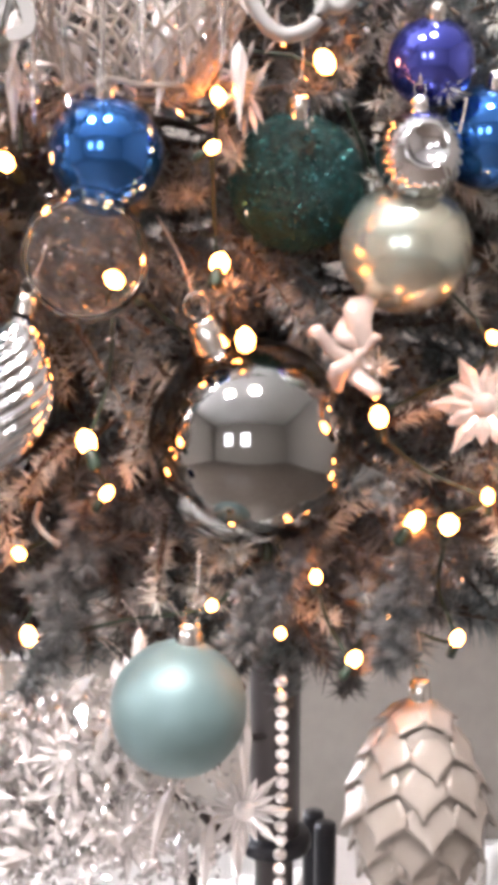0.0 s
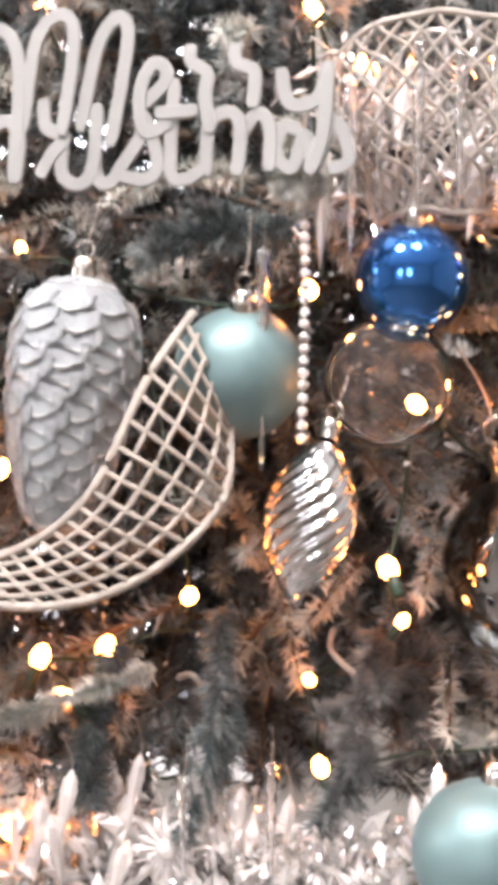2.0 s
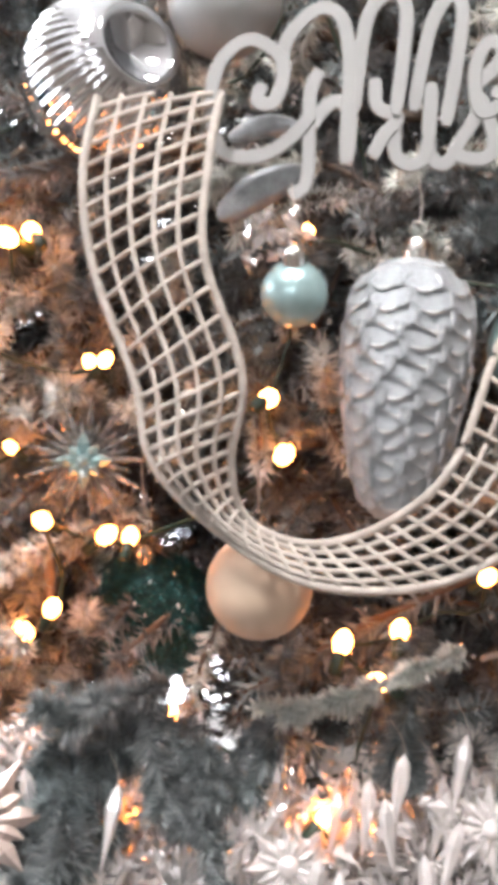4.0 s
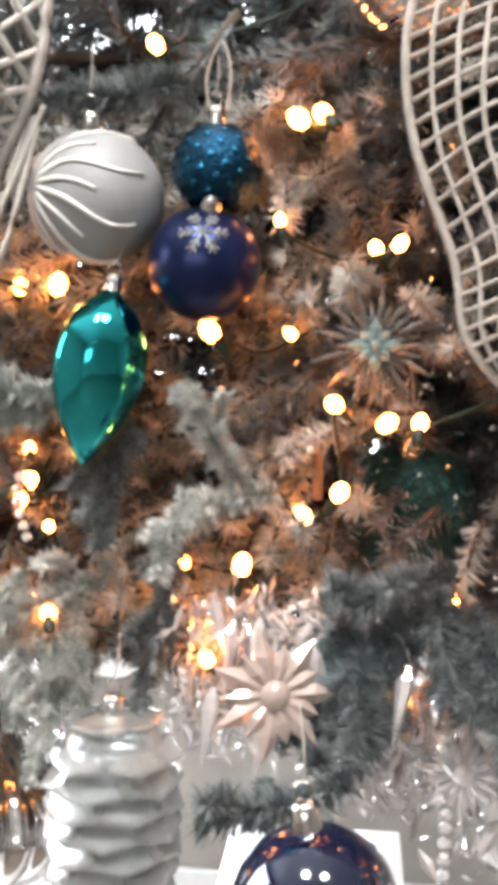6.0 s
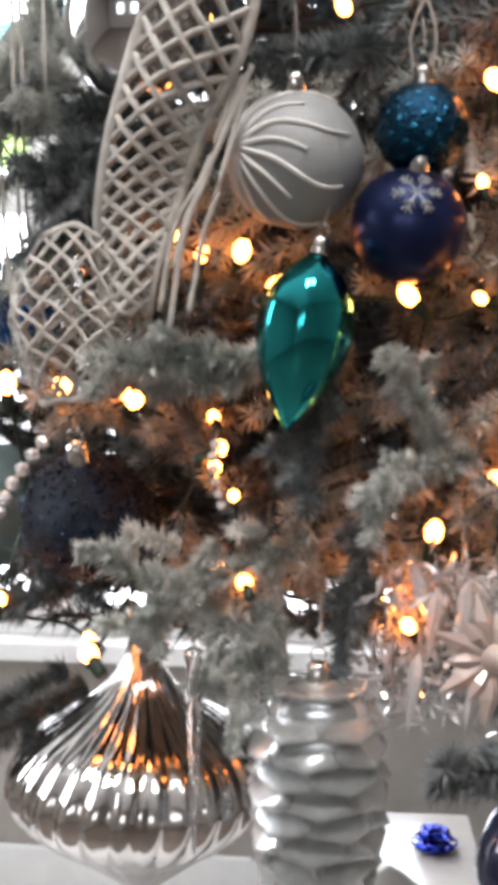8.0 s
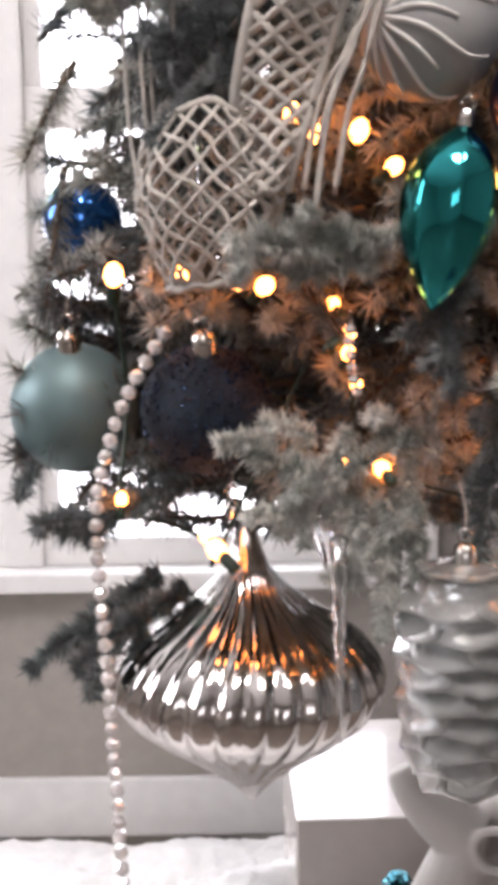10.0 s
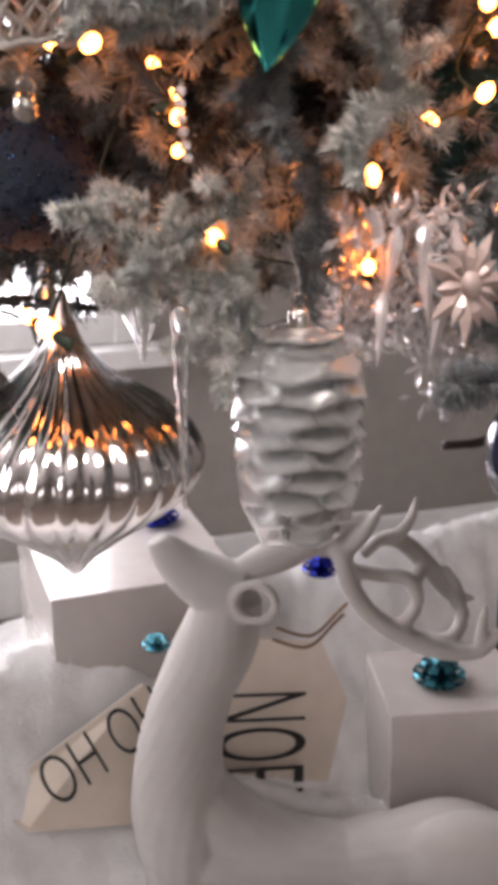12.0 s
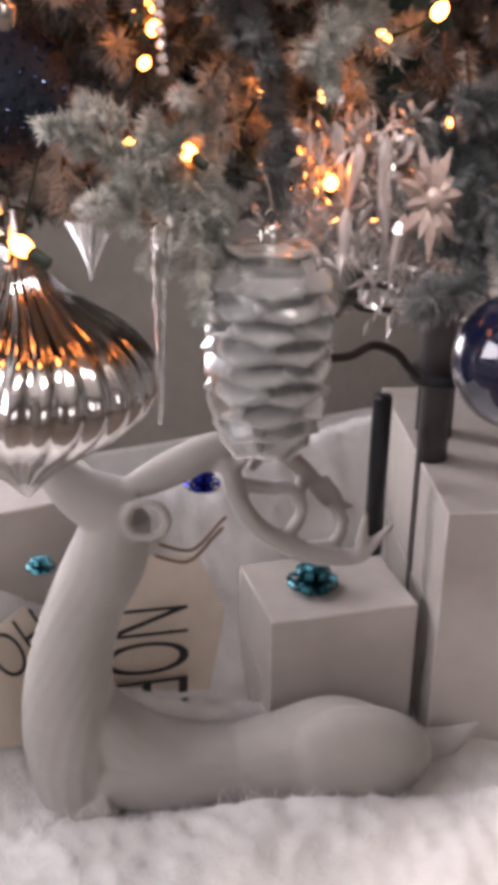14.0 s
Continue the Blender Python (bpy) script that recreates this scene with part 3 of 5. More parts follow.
# ---- string of warm lights ----
BULBS = [
    (0.317, 0.026, 1.090), (0.214, 0.039, 1.060), (0.269, 0.032, 1.002), (0.318, 0.042, 1.012), (0.331, 0.043, 0.974), (0.395, 0.018, 0.938), (0.254, 0.016, 0.926),
    (0.344, 0.053, 0.873), (0.366, 0.027, 0.857), (0.314, 0.026, 0.843), (0.351, 0.060, 0.819), (0.454, 0.036, 0.896), (0.420, 0.053, 0.880), (0.222, 0.036, 0.825),
    (0.405, 0.044, 0.831), (0.385, 0.022, 0.816), (0.442, 0.044, 0.820), (0.215, 0.054, 0.864), (0.435, 0.039, 0.881), (0.458, 0.048, 0.976), (0.314, 0.018, 1.065),
    (0.370, 0.049, 1.111), (0.261, 0.042, 0.897), (0.238, 0.016, 1.163), (0.073, 0.054, 1.208), (0.215, 0.036, 1.197), (0.154, 0.047, 0.906), (0.065, 0.047, 1.083),
    (0.051, 0.056, 0.969), (0.044, 0.033, 0.998), (0.110, 0.051, 0.878), (0.080, 0.035, 0.875), (-0.030, 0.057, 0.831), (-0.032, 0.055, 1.202), (0.097, 0.019, 0.859),
    (0.070, 0.021, 0.792), (-0.025, 0.025, 0.930), (-0.010, 0.058, 1.164), (-0.089, 0.043, 1.082), (-0.037, 0.029, 1.018), (-0.009, 0.032, 0.838), (0.080, 0.031, 0.790),
    (-0.166, 0.056, 1.124), (-0.077, 0.046, 1.085), (-0.219, 0.057, 0.999), (-0.049, 0.054, 1.018), (-0.093, 0.060, 0.974), (-0.084, 0.045, 0.879), (-0.064, 0.022, 0.895),
    (-0.042, 0.054, 0.928), (-0.149, 0.058, 0.851), (-0.146, 0.056, 0.813), (-0.041, 0.047, 0.788), (-0.096, 0.025, 1.029), (-0.313, 0.041, 0.927), (-0.296, 0.028, 0.786),
    (-0.067, 0.018, 0.939), (-0.348, 0.053, 0.928), (-0.282, 0.060, 0.922), (-0.269, 0.019, 0.921), (-0.233, 0.051, 0.911), (-0.229, 0.033, 0.895), (-0.228, 0.022, 0.887),
    (-0.222, 0.050, 0.869), (-0.230, 0.054, 0.827), (-0.212, 0.017, 0.829), (-0.132, 0.043, 0.818), (-0.129, 0.017, 0.809), (-0.116, 0.047, 0.852), (-0.345, 0.030, 0.813),
    (-0.303, 0.055, 0.787), (-0.201, 0.059, 0.981), (-0.254, 0.038, 1.006), (-0.241, 0.060, 0.998), (-0.131, 0.029, 0.974),
]
lights = thing("string_lights", (0, 0.1, 0.9), "string of warm white mini lights on thin green wire", "string lights")
back = pose(0, -0.1, -0.9)
v, f = revolve([(0.0003, 0.0062), (0.0024, 0.0050), (0.0040, 0.0022), (0.0042, -0.0005), (0.0032, -0.0035), (0.0012, -0.0052)], 14)
bulb_me = raw_mesh("bulb", v, f, M_BULB)
v, f = revolve([(0.0026, -0.0045), (0.0030, -0.006), (0.0030, -0.014), (0.0005, -0.015)], 10)
socket_me = raw_mesh("socket", v, f, M_WIRE)
todo, order = list(BULBS), []
order.append(todo.pop(0))
while todo:
    q = min(todo, key=lambda p: (Vector(p) - Vector(order[-1])).length)
    todo.remove(q)
    order.append(q)
for p in order:
    tilt = pose(*p, g.uniform(-60, 60), g.uniform(-60, 60), 0)
    b = part("bulb", bulb_me, lights, m=back @ tilt @ Matrix.Scale(g.uniform(0.65, 1.2), 4))
    part("socket", socket_me, b)
pts = []
for a, b in zip(order, order[1:]):
    a, b = Vector(a), Vector(b)
    pts += [a + Vector((0, 0.008, -0.003)), (a + b) / 2 + Vector((0, 0.03 + 0.1 * (a - b).length, -0.01))]
v, f = tube(spline(pts, 4), 0.0011, 5)
part("wire", raw_mesh("wire", v, f, M_WIRE), lights, m=back)

# ---- ornaments ----
v, f = revolve([(0.0001, 0.0115), (0.0035, 0.0113), (0.0058, 0.0095), (0.0062, 0.0035), (0.0066, -0.001)], 24, lambda a, k: 1 + 0.04 * math.cos(12 * a))
CAP = raw_mesh("cap", v, f, M_CHROME)
v, f = tube([(0.0042 * math.cos(a), 0, 0.0150 + 0.0042 * math.sin(a)) for a in np.linspace(-1.4, 4.6, 16)], 0.0005, 5)
LOOP = raw_mesh("loop", v, f, M_CHROME)
v, f = tube(spline([(0, 0, 0.018), (0.001, 0.006, 0.03), (-0.001, 0.02, 0.045)], 5), 0.0005, 5)
THREAD = raw_mesh("hanger", v, f, M_CORD)


def topped(ob, z, k=1.0, rot=(0, 0)):
    turn = pose(0, 0, 0, rot[0], rot[1], 0)
    cap = part("cap", CAP, ob, "silver metal cap", turn @ pose(0, 0, z) @ Matrix.Scale(k, 4))
    part("loop", LOOP, cap)
    part("hanger", THREAD, ob, "", turn @ pose(0, 0, z) @ Matrix.Scale(k, 4))


def ball(name, p, r, material, label, lean=(0, 0), cap=True, category="bauble"):
    ob = thing(name, p, label, category, "tree ornaments")
    prof = [(max(r * math.sin(a), 1e-5), r * math.cos(a)) for a in np.linspace(0, math.pi, 33)]
    v, f = revolve(prof, 56)
    part("globe", raw_mesh("globe", v, f, material), ob)
    if cap:
        topped(ob, r * 0.985, max(0.7, r / 0.035), lean)
    return ob


ball("bauble", (0.335, 0.06, 0.921), 0.0544, M_SMOKE, "large smoky mirror-silver glass bauble hanging among the needles", (8, -22))
ball("bauble", (0.264, 0.025, 1.063), 0.0273, M_BLUE, "shiny royal blue bauble above a clear bauble", (25, 0))
ball("bauble", (0.182, 0.020, 1.018), 0.0318, M_TEAL, "satin pale teal bauble beside a netted ribbon", (20, 5))
ball("bauble", (0.298, 0.000, 0.800), 0.0327, M_TEAL, "satin pale teal bauble hanging from the lowest branch", (0, 8))
ball("bauble", (0.423, 0.050, 1.112), 0.0219, M_VIOLET, "small shiny violet-blue bauble", (30, 0))
ball("bauble", (0.457, 0.070, 1.079), 0.0269, M_BLUE, "shiny blue bauble behind a silver reflector", (30, 0))
ball("bauble", (0.412, 0.050, 1.021), 0.0331, M_GOLD, "pearly gold and grey-green bauble", (30, 20))
ball("bauble", (0.058, -0.020, 1.044), 0.0154, M_TEALP, "tiny pearly aqua bauble beside a white pine cone", (30, 0))
ball("bauble", (0.026, 0.010, 1.187), 0.0273, M_FROSTBALL, "frosted pale grey bauble above the lettering", (30, 0))
ball("bauble", (-0.382, 0.120, 0.852), 0.0383, M_TEAL, "satin grey-teal bauble near the window", (20, 0))
ball("bauble", (-0.386, 0.200, 0.965), 0.0256, M_BLUE, "royal blue bauble in front of the window", (20, 0))
ball("bauble", (-0.066, -0.078, 0.730), 0.0360, M_NAVY, "large glossy navy bauble hanging below the branches", (0, -6))
ball("bauble", (-0.263, 0.012, 1.106), 0.0385, M_SILVER, "mirror-silver bauble behind the crocheted ribbon", (20, 0))


# glittered baubles: a globe with grains
def glitter_ball(p, r, material, grain, label):
    ob = ball("glitter_bauble", p, r, material, label, (25, 0))
    gg = np.random.default_rng(int(r * 1e5))
    verts, faces = [], []
    for _ in range(700):
        n = gg.normal(0, 1, 3)
        n /= np.linalg.norm(n)
        t = np.cross(n, gg.normal(0, 1, 3))
        t /= np.linalg.norm(t)
        u = np.cross(n, t)
        c, s = n * r * 1.004, 0.0011
        nn = n + gg.normal(0, 0.3, 3)
        b = len(verts)
        verts += [c + t * s, c + u * s, c - t * s, c - u * s, c + nn * 0.0009]
        faces += [(b, b + 1, b + 4), (b + 1, b + 2, b + 4), (b + 2, b + 3, b + 4), (b + 3, b, b + 4)]
    tagged(part("glitter", raw_mesh("glitter", verts, faces, grain, False), ob), kind="stuff")
    return ob


M_GRAING = mat("green_grain", (0.02, 0.10, 0.10), 0.3, 0.7, island=0.7)
M_GRAINN = mat("navy_grain", (0.012, 0.022, 0.05), 0.25, 0.8, island=0.7)
glitter_ball((0.358, 0.07, 1.055), 0.0350, M_GLITG, M_GRAING, "dark green glittered bauble")
glitter_ball((-0.029, 0.12, 0.875), 0.0385, M_GLITG, M_GRAING, "dark teal glittered bauble deep in the branches")
glitter_ball((-0.300, 0.040, 0.858), 0.0345, M_GLITN, M_GRAINN, "dark navy glittered bauble above the ribbed ornament")

# clear bauble with a thin wall
clear = thing("clear_bauble", (0.253, 0.03, 1.014), "clear glass bauble with a warm light behind", "bauble", "tree ornaments")
prof = [(max(0.0315 * math.sin(a), 1e-5), 0.0315 * math.cos(a)) for a in np.linspace(0, math.pi, 33)]
v, f = revolve(prof, 56)
part("globe", raw_mesh("globe", v, f, M_GLASS), clear, "clear glass").visible_shadow = False
topped(clear, 0.031, 0.9, (25, 10))

# peach lens-like disc bauble
disc = ball("bauble", (0.040, 0.0, 0.909), 0.0252, M_PEACH, "matte peach bauble at the bend of a netted ribbon", (20, 0))


# twisted silver ornament
def swirl_wave(a, k):
    return 1 + 0.055 * math.cos(14 * a + 60 * k) * math.sin(math.pi * min(1, max(0, k)))


swirl = thing("swirl_ornament", (0.217, 0.015, 0.950), "silver glass ornament with diagonal twisted ribs", "ornament", "tree ornaments")
prof = [(0.0225 * math.sin(math.pi * k) ** 0.75 * (1 - 0.1 * k) + 1e-5, 0.040 - 0.082 * k) for k in np.linspace(0, 1, 110)]
v, f = revolve(prof, 168, swirl_wave)
part("body", raw_mesh("body", v, f, M_SILVER), swirl)
topped(swirl, 0.039, 0.8)
swirl.rotation_euler = (0, radians(12), 0)

# ribbed onion ornament
onion = thing("onion_ornament", (-0.2825, 0.095, 0.698), "silver onion-shaped glass ornament with fluted ribs and copper tint", "ornament", "tree ornaments")
prof = [(0.004, 0.082), (0.0055, 0.074), (0.008, 0.064), (0.0125, 0.054), (0.0215, 0.043), (0.036, 0.032), (0.052, 0.021), (0.0625, 0.009), (0.0662, -0.003),
        (0.0625, -0.015), (0.051, -0.027), (0.036, -0.038), (0.022, -0.049), (0.011, -0.058), (0.003, -0.067), (0.0002, -0.069)]
prof = [(1.145 * q.x, 1.145 * q.z) for q in spline([(r, 0, z) for r, z in prof], 4)]
v, f = revolve(prof, 200, lambda a, k: 1 + 0.06 * abs(math.cos(15 * (a + 0.45 * k))) * math.sin(math.pi * k))
M_ONION = mat("smoked_silver", (0.74, 0.71, 0.69), 0.12, 1.0, vary=0.14, second_scale=40)
part("body", raw_mesh("body", v, f, M_ONION), onion)
topped(onion, 0.093, 0.9, (0, -4))

# faceted teal drop
drop = thing("drop_ornament", (-0.182, 0.0, 0.951), "mirror teal drop ornament with long facets", "ornament", "tree ornaments")
prof = [(0.0005, 0.045), (0.004, 0.042), (0.0145, 0.033), (0.0218, 0.020), (0.0238, 0.006), (0.0215, -0.008), (0.0150, -0.024), (0.0068, -0.037), (0.0005, -0.044)]
prof = [(q.x, q.z) for q in spline([(r, 0, z) for r, z in prof], 3)]
v, f = revolve(prof, 64, lambda a, k: 1 - 0.055 * abs(math.sin(4 * a)) * min(1.0, 2.2 * k) * math.sin(math.pi * min(1, 0.25 + 0.75 * k)))
part("body", raw_mesh("body", v, f, M_TEALG), drop)
topped(drop, 0.043, 0.7)
drop.rotation_euler = (0, radians(10), 0)

# silver ribbed reflector, and a small one
def reflector(p, r, label, face, ribs=40):
    """A silver globe whose front is a smooth hollow dish with a fluted zone around it; face is the way that it looks."""
    ob = thing("reflector_ornament", p, label, "ornament", "tree ornaments")
    prof = [(0.0002, 0.62 * r), (0.22 * r, 0.66 * r), (0.42 * r, 0.78 * r), (0.50 * r, 0.865 * r)]
    prof += [(r * math.sin(a), r * math.cos(a)) for a in np.linspace(0.56, math.pi - 0.01, 40)]
    v, f = revolve(prof, ribs * 6, lambda a, k: 1 + (0.022 * math.cos(ribs * a) * math.sin(math.pi * (k - 0.1) / 0.5) if 0.1 < k < 0.6 else 0))
    part("body", raw_mesh("body", v, f, M_SILVER), ob, m=Vector(face).to_track_quat("Z", "Y").to_matrix().to_4x4())
    topped(ob, r * 0.97, max(0.7, r / 0.035))
    return ob


reflector((0.414, 0.03, 1.064), 0.0213, "small silver reflector bauble with a fluted hollow", (0.05, -1.0, 0.12), 26)
reflector((-0.034, 0.02, 1.1545), 0.0405, "silver reflector bauble with a fluted hollow face", (0.62, -0.74, 0.24), 48)

# pale thread-wound bauble
wound = thing("ribbed_bauble", (-0.187, 0.02, 1.040), "pale grey bauble with white raised ribs from its pole", "bauble", "tree ornaments")
prof = [(max(0.033 * math.sin(a), 1e-5), 0.033 * math.cos(a)) for a in np.linspace(0, math.pi, 41)]
v, f = revolve(prof, 56)
turn = Vector((-0.80, -0.55, 0.12)).to_track_quat("Z", "Y").to_matrix().to_4x4()
part("globe", raw_mesh("globe", v, f, M_FROSTBALL), wound, m=turn)
M_RIB = mat("white_rib", (0.74, 0.73, 0.70), 0.45, vary=0.05)
for n in range(16):
    pts = []
    for a in np.linspace(0.05, 1.9 if n % 2 else 1.2, 16):
        w = 2 * math.pi * n / 16 + 0.12 * math.sin(3 * a)
        pts.append((0.0335 * math.sin(a) * math.cos(w), 0.0335 * math.sin(a) * math.sin(w), 0.0335 * math.cos(a)))
    v, f = tube(pts, [0.0016 - 0.0008 * i / 15 for i in range(16)], 6)
    part("rib", raw_mesh("rib", v, f, M_RIB), wound, m=turn)
topped(wound, 0.0325, 0.9, (20, 0))


# navy bauble with a snowflake, sequinned bauble
def flake_lines(r, n=6):
    lines = []
    for i in range(n):
        a = 2 * math.pi * i / n
        u, w = Vector((math.cos(a), math.sin(a), 0)), Vector((-math.sin(a), math.cos(a), 0))
        lines.append([u * 0.05 * r, u * r])
        for k in (0.45, 0.7):
            for s in (-1, 1):
                lines.append([u * k * r, u * (k + 0.22) * r + w * s * 0.22 * r])
    return lines


navy = ball("bauble", (-0.132, 0.015, 1.007), 0.0280, M_NAVYM, "pearly navy bauble with a pale snowflake on it", (20, 10))
verts, faces = [], []
for line in flake_lines(0.012):
    for q in line:
        q.z = math.sqrt(max(0.0284 ** 2 - q.x ** 2 - q.y ** 2, 0))
    tube(line, 0.0007, 5, verts, faces)
part("snowflake", raw_mesh("snowflake", verts, faces, M_CONE), navy, "pale glitter snowflake", pose(0, 0, 0, 62, 0, 8))
sequin = ball("bauble", (-0.126, 0.015, 1.053), 0.0223, M_PEACOCK, "peacock blue sequinned bauble on a white loop", (10, 0))
v, f = revolve([(0.0001, 0.0004), (0.0016, 0.0003), (0.0019, 0.0)], 10)
SEQ = raw_mesh("sequin", v, f, mat("sequin_foil", (0.02, 0.12, 0.20), 0.15, 1.0, vary=0.2))
for n in range(90):
    z = 1 - 2 * (n + 0.5) / 90
    a = n * 2.39996
    d = Vector((math.sqrt(1 - z * z) * math.cos(a), math.sqrt(1 - z * z) * math.sin(a), z))
    if d.z < 0.9:
        part("sequin", SEQ, sequin, m=Matrix.Translation(d * 0.0223) @ (d + Vector((0, 0, 0.35))).to_track_quat("Z", "Y").to_matrix().to_4x4())
v, f = tube(spline([(-0.004, 0, 0.026), (-0.006, 0.002, 0.045), (0.001, 0.004, 0.062), (0.006, 0.002, 0.045), (0.004, 0, 0.026)], 5), 0.0008, 5)
part("loop", raw_mesh("loop", v, f, M_CORD), sequin, "white cord loop")


# pine cone ornaments
def scale_mesh(name, w, h, t, material, tip=None, pointed=False):
    """One scale, growing downwards from its root, with a lip that stands off; its lower edge may be of a second material."""
    verts, faces, n, m = [], [], 7, 6
    for i in range(n):
        for j in range(m + 1):
            u, k = (i / (n - 1) - 0.5) * 2, j / m
            if pointed:
                wide = 0.5 * w * max(0.05, min(0.35 + k / 0.6, (1 - k) / 0.5, 1.0))
            else:
                wide = 0.5 * w * math.sqrt(max(0.06, 1 - (max(0.0, k - 0.3) / 0.7) ** 2.6))
            verts.append((u * wide, t * (0.15 + 0.95 * k) * (1 - 0.6 * u * u), -h * k + 0.10 * h * u * u * k))
    for i in range(n - 1):
        for j in range(m):
            q = i * (m + 1) + j
            faces.append((q, q + 1, q + m + 2, q + m + 1))
    b = len(verts)
    front = len(faces)
    verts += [(x, y - t * 0.6, z) for x, y, z in verts]
    faces += [tuple(reversed([q + b for q in fc])) for fc in faces]
    rim = list(range(m + 1)) + [i * (m + 1) + m for i in range(1, n)] + [(n - 1) * (m + 1) + j for j in range(m - 1, -1, -1)]
    faces += [(rim[i + 1], rim[i], rim[i] + b, rim[i + 1] + b) for i in range(len(rim) - 1)]
    me = raw_mesh(name, verts, faces, material)
    if tip:
        me.materials.append(tip)
        for i, poly in enumerate(me.polygons):
            if (i < front and i % m == m - 1) or i >= 2 * front + m:
                poly.material_index = 1
    return me


def cone_ornament(p, height, r, material, rows, around, label, lift=6, lip=0.0022, tall=1.7, outline=None, tip=None, pointed=False):
    ob = thing("pine_cone_ornament", p, label, "pine cone", "pine cone ornaments")
    outline = outline or ((0, 0.28), (0.04, 0.62), (0.12, 0.88), (0.28, 1.0), (0.5, 0.95), (0.7, 0.80), (0.86, 0.60), (0.96, 0.40), (1.0, 0.2))
    line = spline([(a, b, 0) for a, b in outline], 6)
    ks, rs = [q.x for q in line], [q.y for q in line]
    def radius(k):
        return r * float(np.interp(k, ks, rs))
    prof = [(1e-5, height / 2)] + [(radius(k) * 0.93, height / 2 - height * k) for k in np.linspace(0.0, 0.99, 30)] + [(1e-5, -height / 2)]
    v, f = revolve(prof, 40)
    part("core", raw_mesh("core", v, f, material), ob)
    me = scale_mesh("scale", 2.45 * r * math.pi / around, tall * height / rows, lip, material, tip, pointed)
    for i in range(rows):
        k = (i + 0.15) / rows * 0.93
        rr = radius(k)
        num = max(5, round(around * (0.45 + 0.55 * rr / r)))
        slope = math.degrees(math.atan2(radius(min(1, k + 0.06)) - radius(k), 0.06 * height))
        for j in range(num):
            a = 2 * math.pi * (j + 0.5 * (i % 2)) / num + 0.12 * math.sin(2.1 * i)
            m = Matrix.Rotation(a, 4, "Z") @ Matrix.Translation((0, rr * 0.93, height / 2 - height * k)) @ Matrix.Rotation(radians(lift + slope), 4, "X") @ Matrix.Scale(0.5 + 0.5 * rr / r, 4)
            part("scale", me, ob, m=m)
    topped(ob, height / 2, 0.9)
    return ob


white_cone = cone_ornament((0.107, -0.012, 1.000), 0.120, 0.0305, M_CONE, 15, 10, "white glittered pine cone ornament inside a ribbon loop", 2, 0.0015, 1.6, tip=M_TIP)
white_cone.rotation_euler = (0, radians(6), 0)
glass_cone = cone_ornament((-0.173, 0.0, 0.724), 0.120, 0.0285, M_FGLASS, 10, 6, "frosted clear glass pine cone ornament hanging low", 20, 0.0052, 1.1,
                           ((0, 0.30), (0.03, 0.70), (0.10, 0.92), (0.25, 1.0), (0.5, 1.0), (0.7, 0.93), (0.85, 0.76), (0.95, 0.52), (1.0, 0.3)))
shell = cone_ornament((0.420, 0.03, 0.738), 0.110, 0.0345, M_FACET, 8, 9, "champagne shell pine cone ornament with pointed scales", 2, 0.0030, 2.1,
                      ((0, 0.20), (0.06, 0.42), (0.2, 0.70), (0.4, 0.97), (0.55, 1.0), (0.72, 0.90), (0.88, 0.6), (1.0, 0.2)), pointed=True)


# icicles
def icicle(p, length, r, label, turns=7):
    ob = thing("icicle_ornament", p, label, "icicle", "icicles")
    prof = [(1e-5, 0.0)] + [(r * (1 - 0.85 * k), -length * k) for k in np.linspace(0.02, 0.99, 40)] + [(1e-5, -length)]
    v, f = revolve(prof, 24, lambda a, k: 1 + 0.16 * math.cos(3 * a + turns * 6.28 * k))
    part("body", raw_mesh("body", v, f, M_ICE), ob)
    part("hanger", THREAD, ob, m=pose(0, 0, -0.009) @ Matrix.Scale(0.5, 4))
    return ob


icicle((-0.235, 0.0, 0.800), 0.108, 0.0046, "long twisted clear icicle beside the onion ornament")
for x, y, z, ln in ((0.160, 0.0, 0.83, 0.05), (0.175, 0.02, 0.82, 0.06), (0.20, 0.01, 0.835, 0.07), (-0.205, 0.02, 0.79, 0.05), (-0.195, 0.03, 0.80, 0.06),
                    (0.235, -0.01, 1.15, 0.08), (0.247, 0.0, 1.16, 0.07), (0.265, -0.01, 1.165, 0.085), (0.283, -0.01, 1.16, 0.07), (0.30, 0.0, 1.165, 0.075), (0.318, -0.01, 1.16, 0.065),
                    (0.195, 0.0, 1.075, 0.10), (0.085, 0.02, 0.82, 0.06), (0.05, 0.02, 0.83, 0.055), (0.02, 0.01, 0.81, 0.06), (-0.30, 0.03, 1.0, 0.05), (-0.252, 0.02, 1.005, 0.045)):
    icicle((x, y, z), ln, 0.0035, "slim clear acrylic icicle hanging in the branches")

# bead strings
v, f = revolve([(1e-5, 0.0036), (0.0026, 0.0026), (0.0038, 0.0), (0.0026, -0.0026), (1e-5, -0.0036)], 8)
BEAD = raw_mesh("bead", v, f, M_CRYSTAL, False)


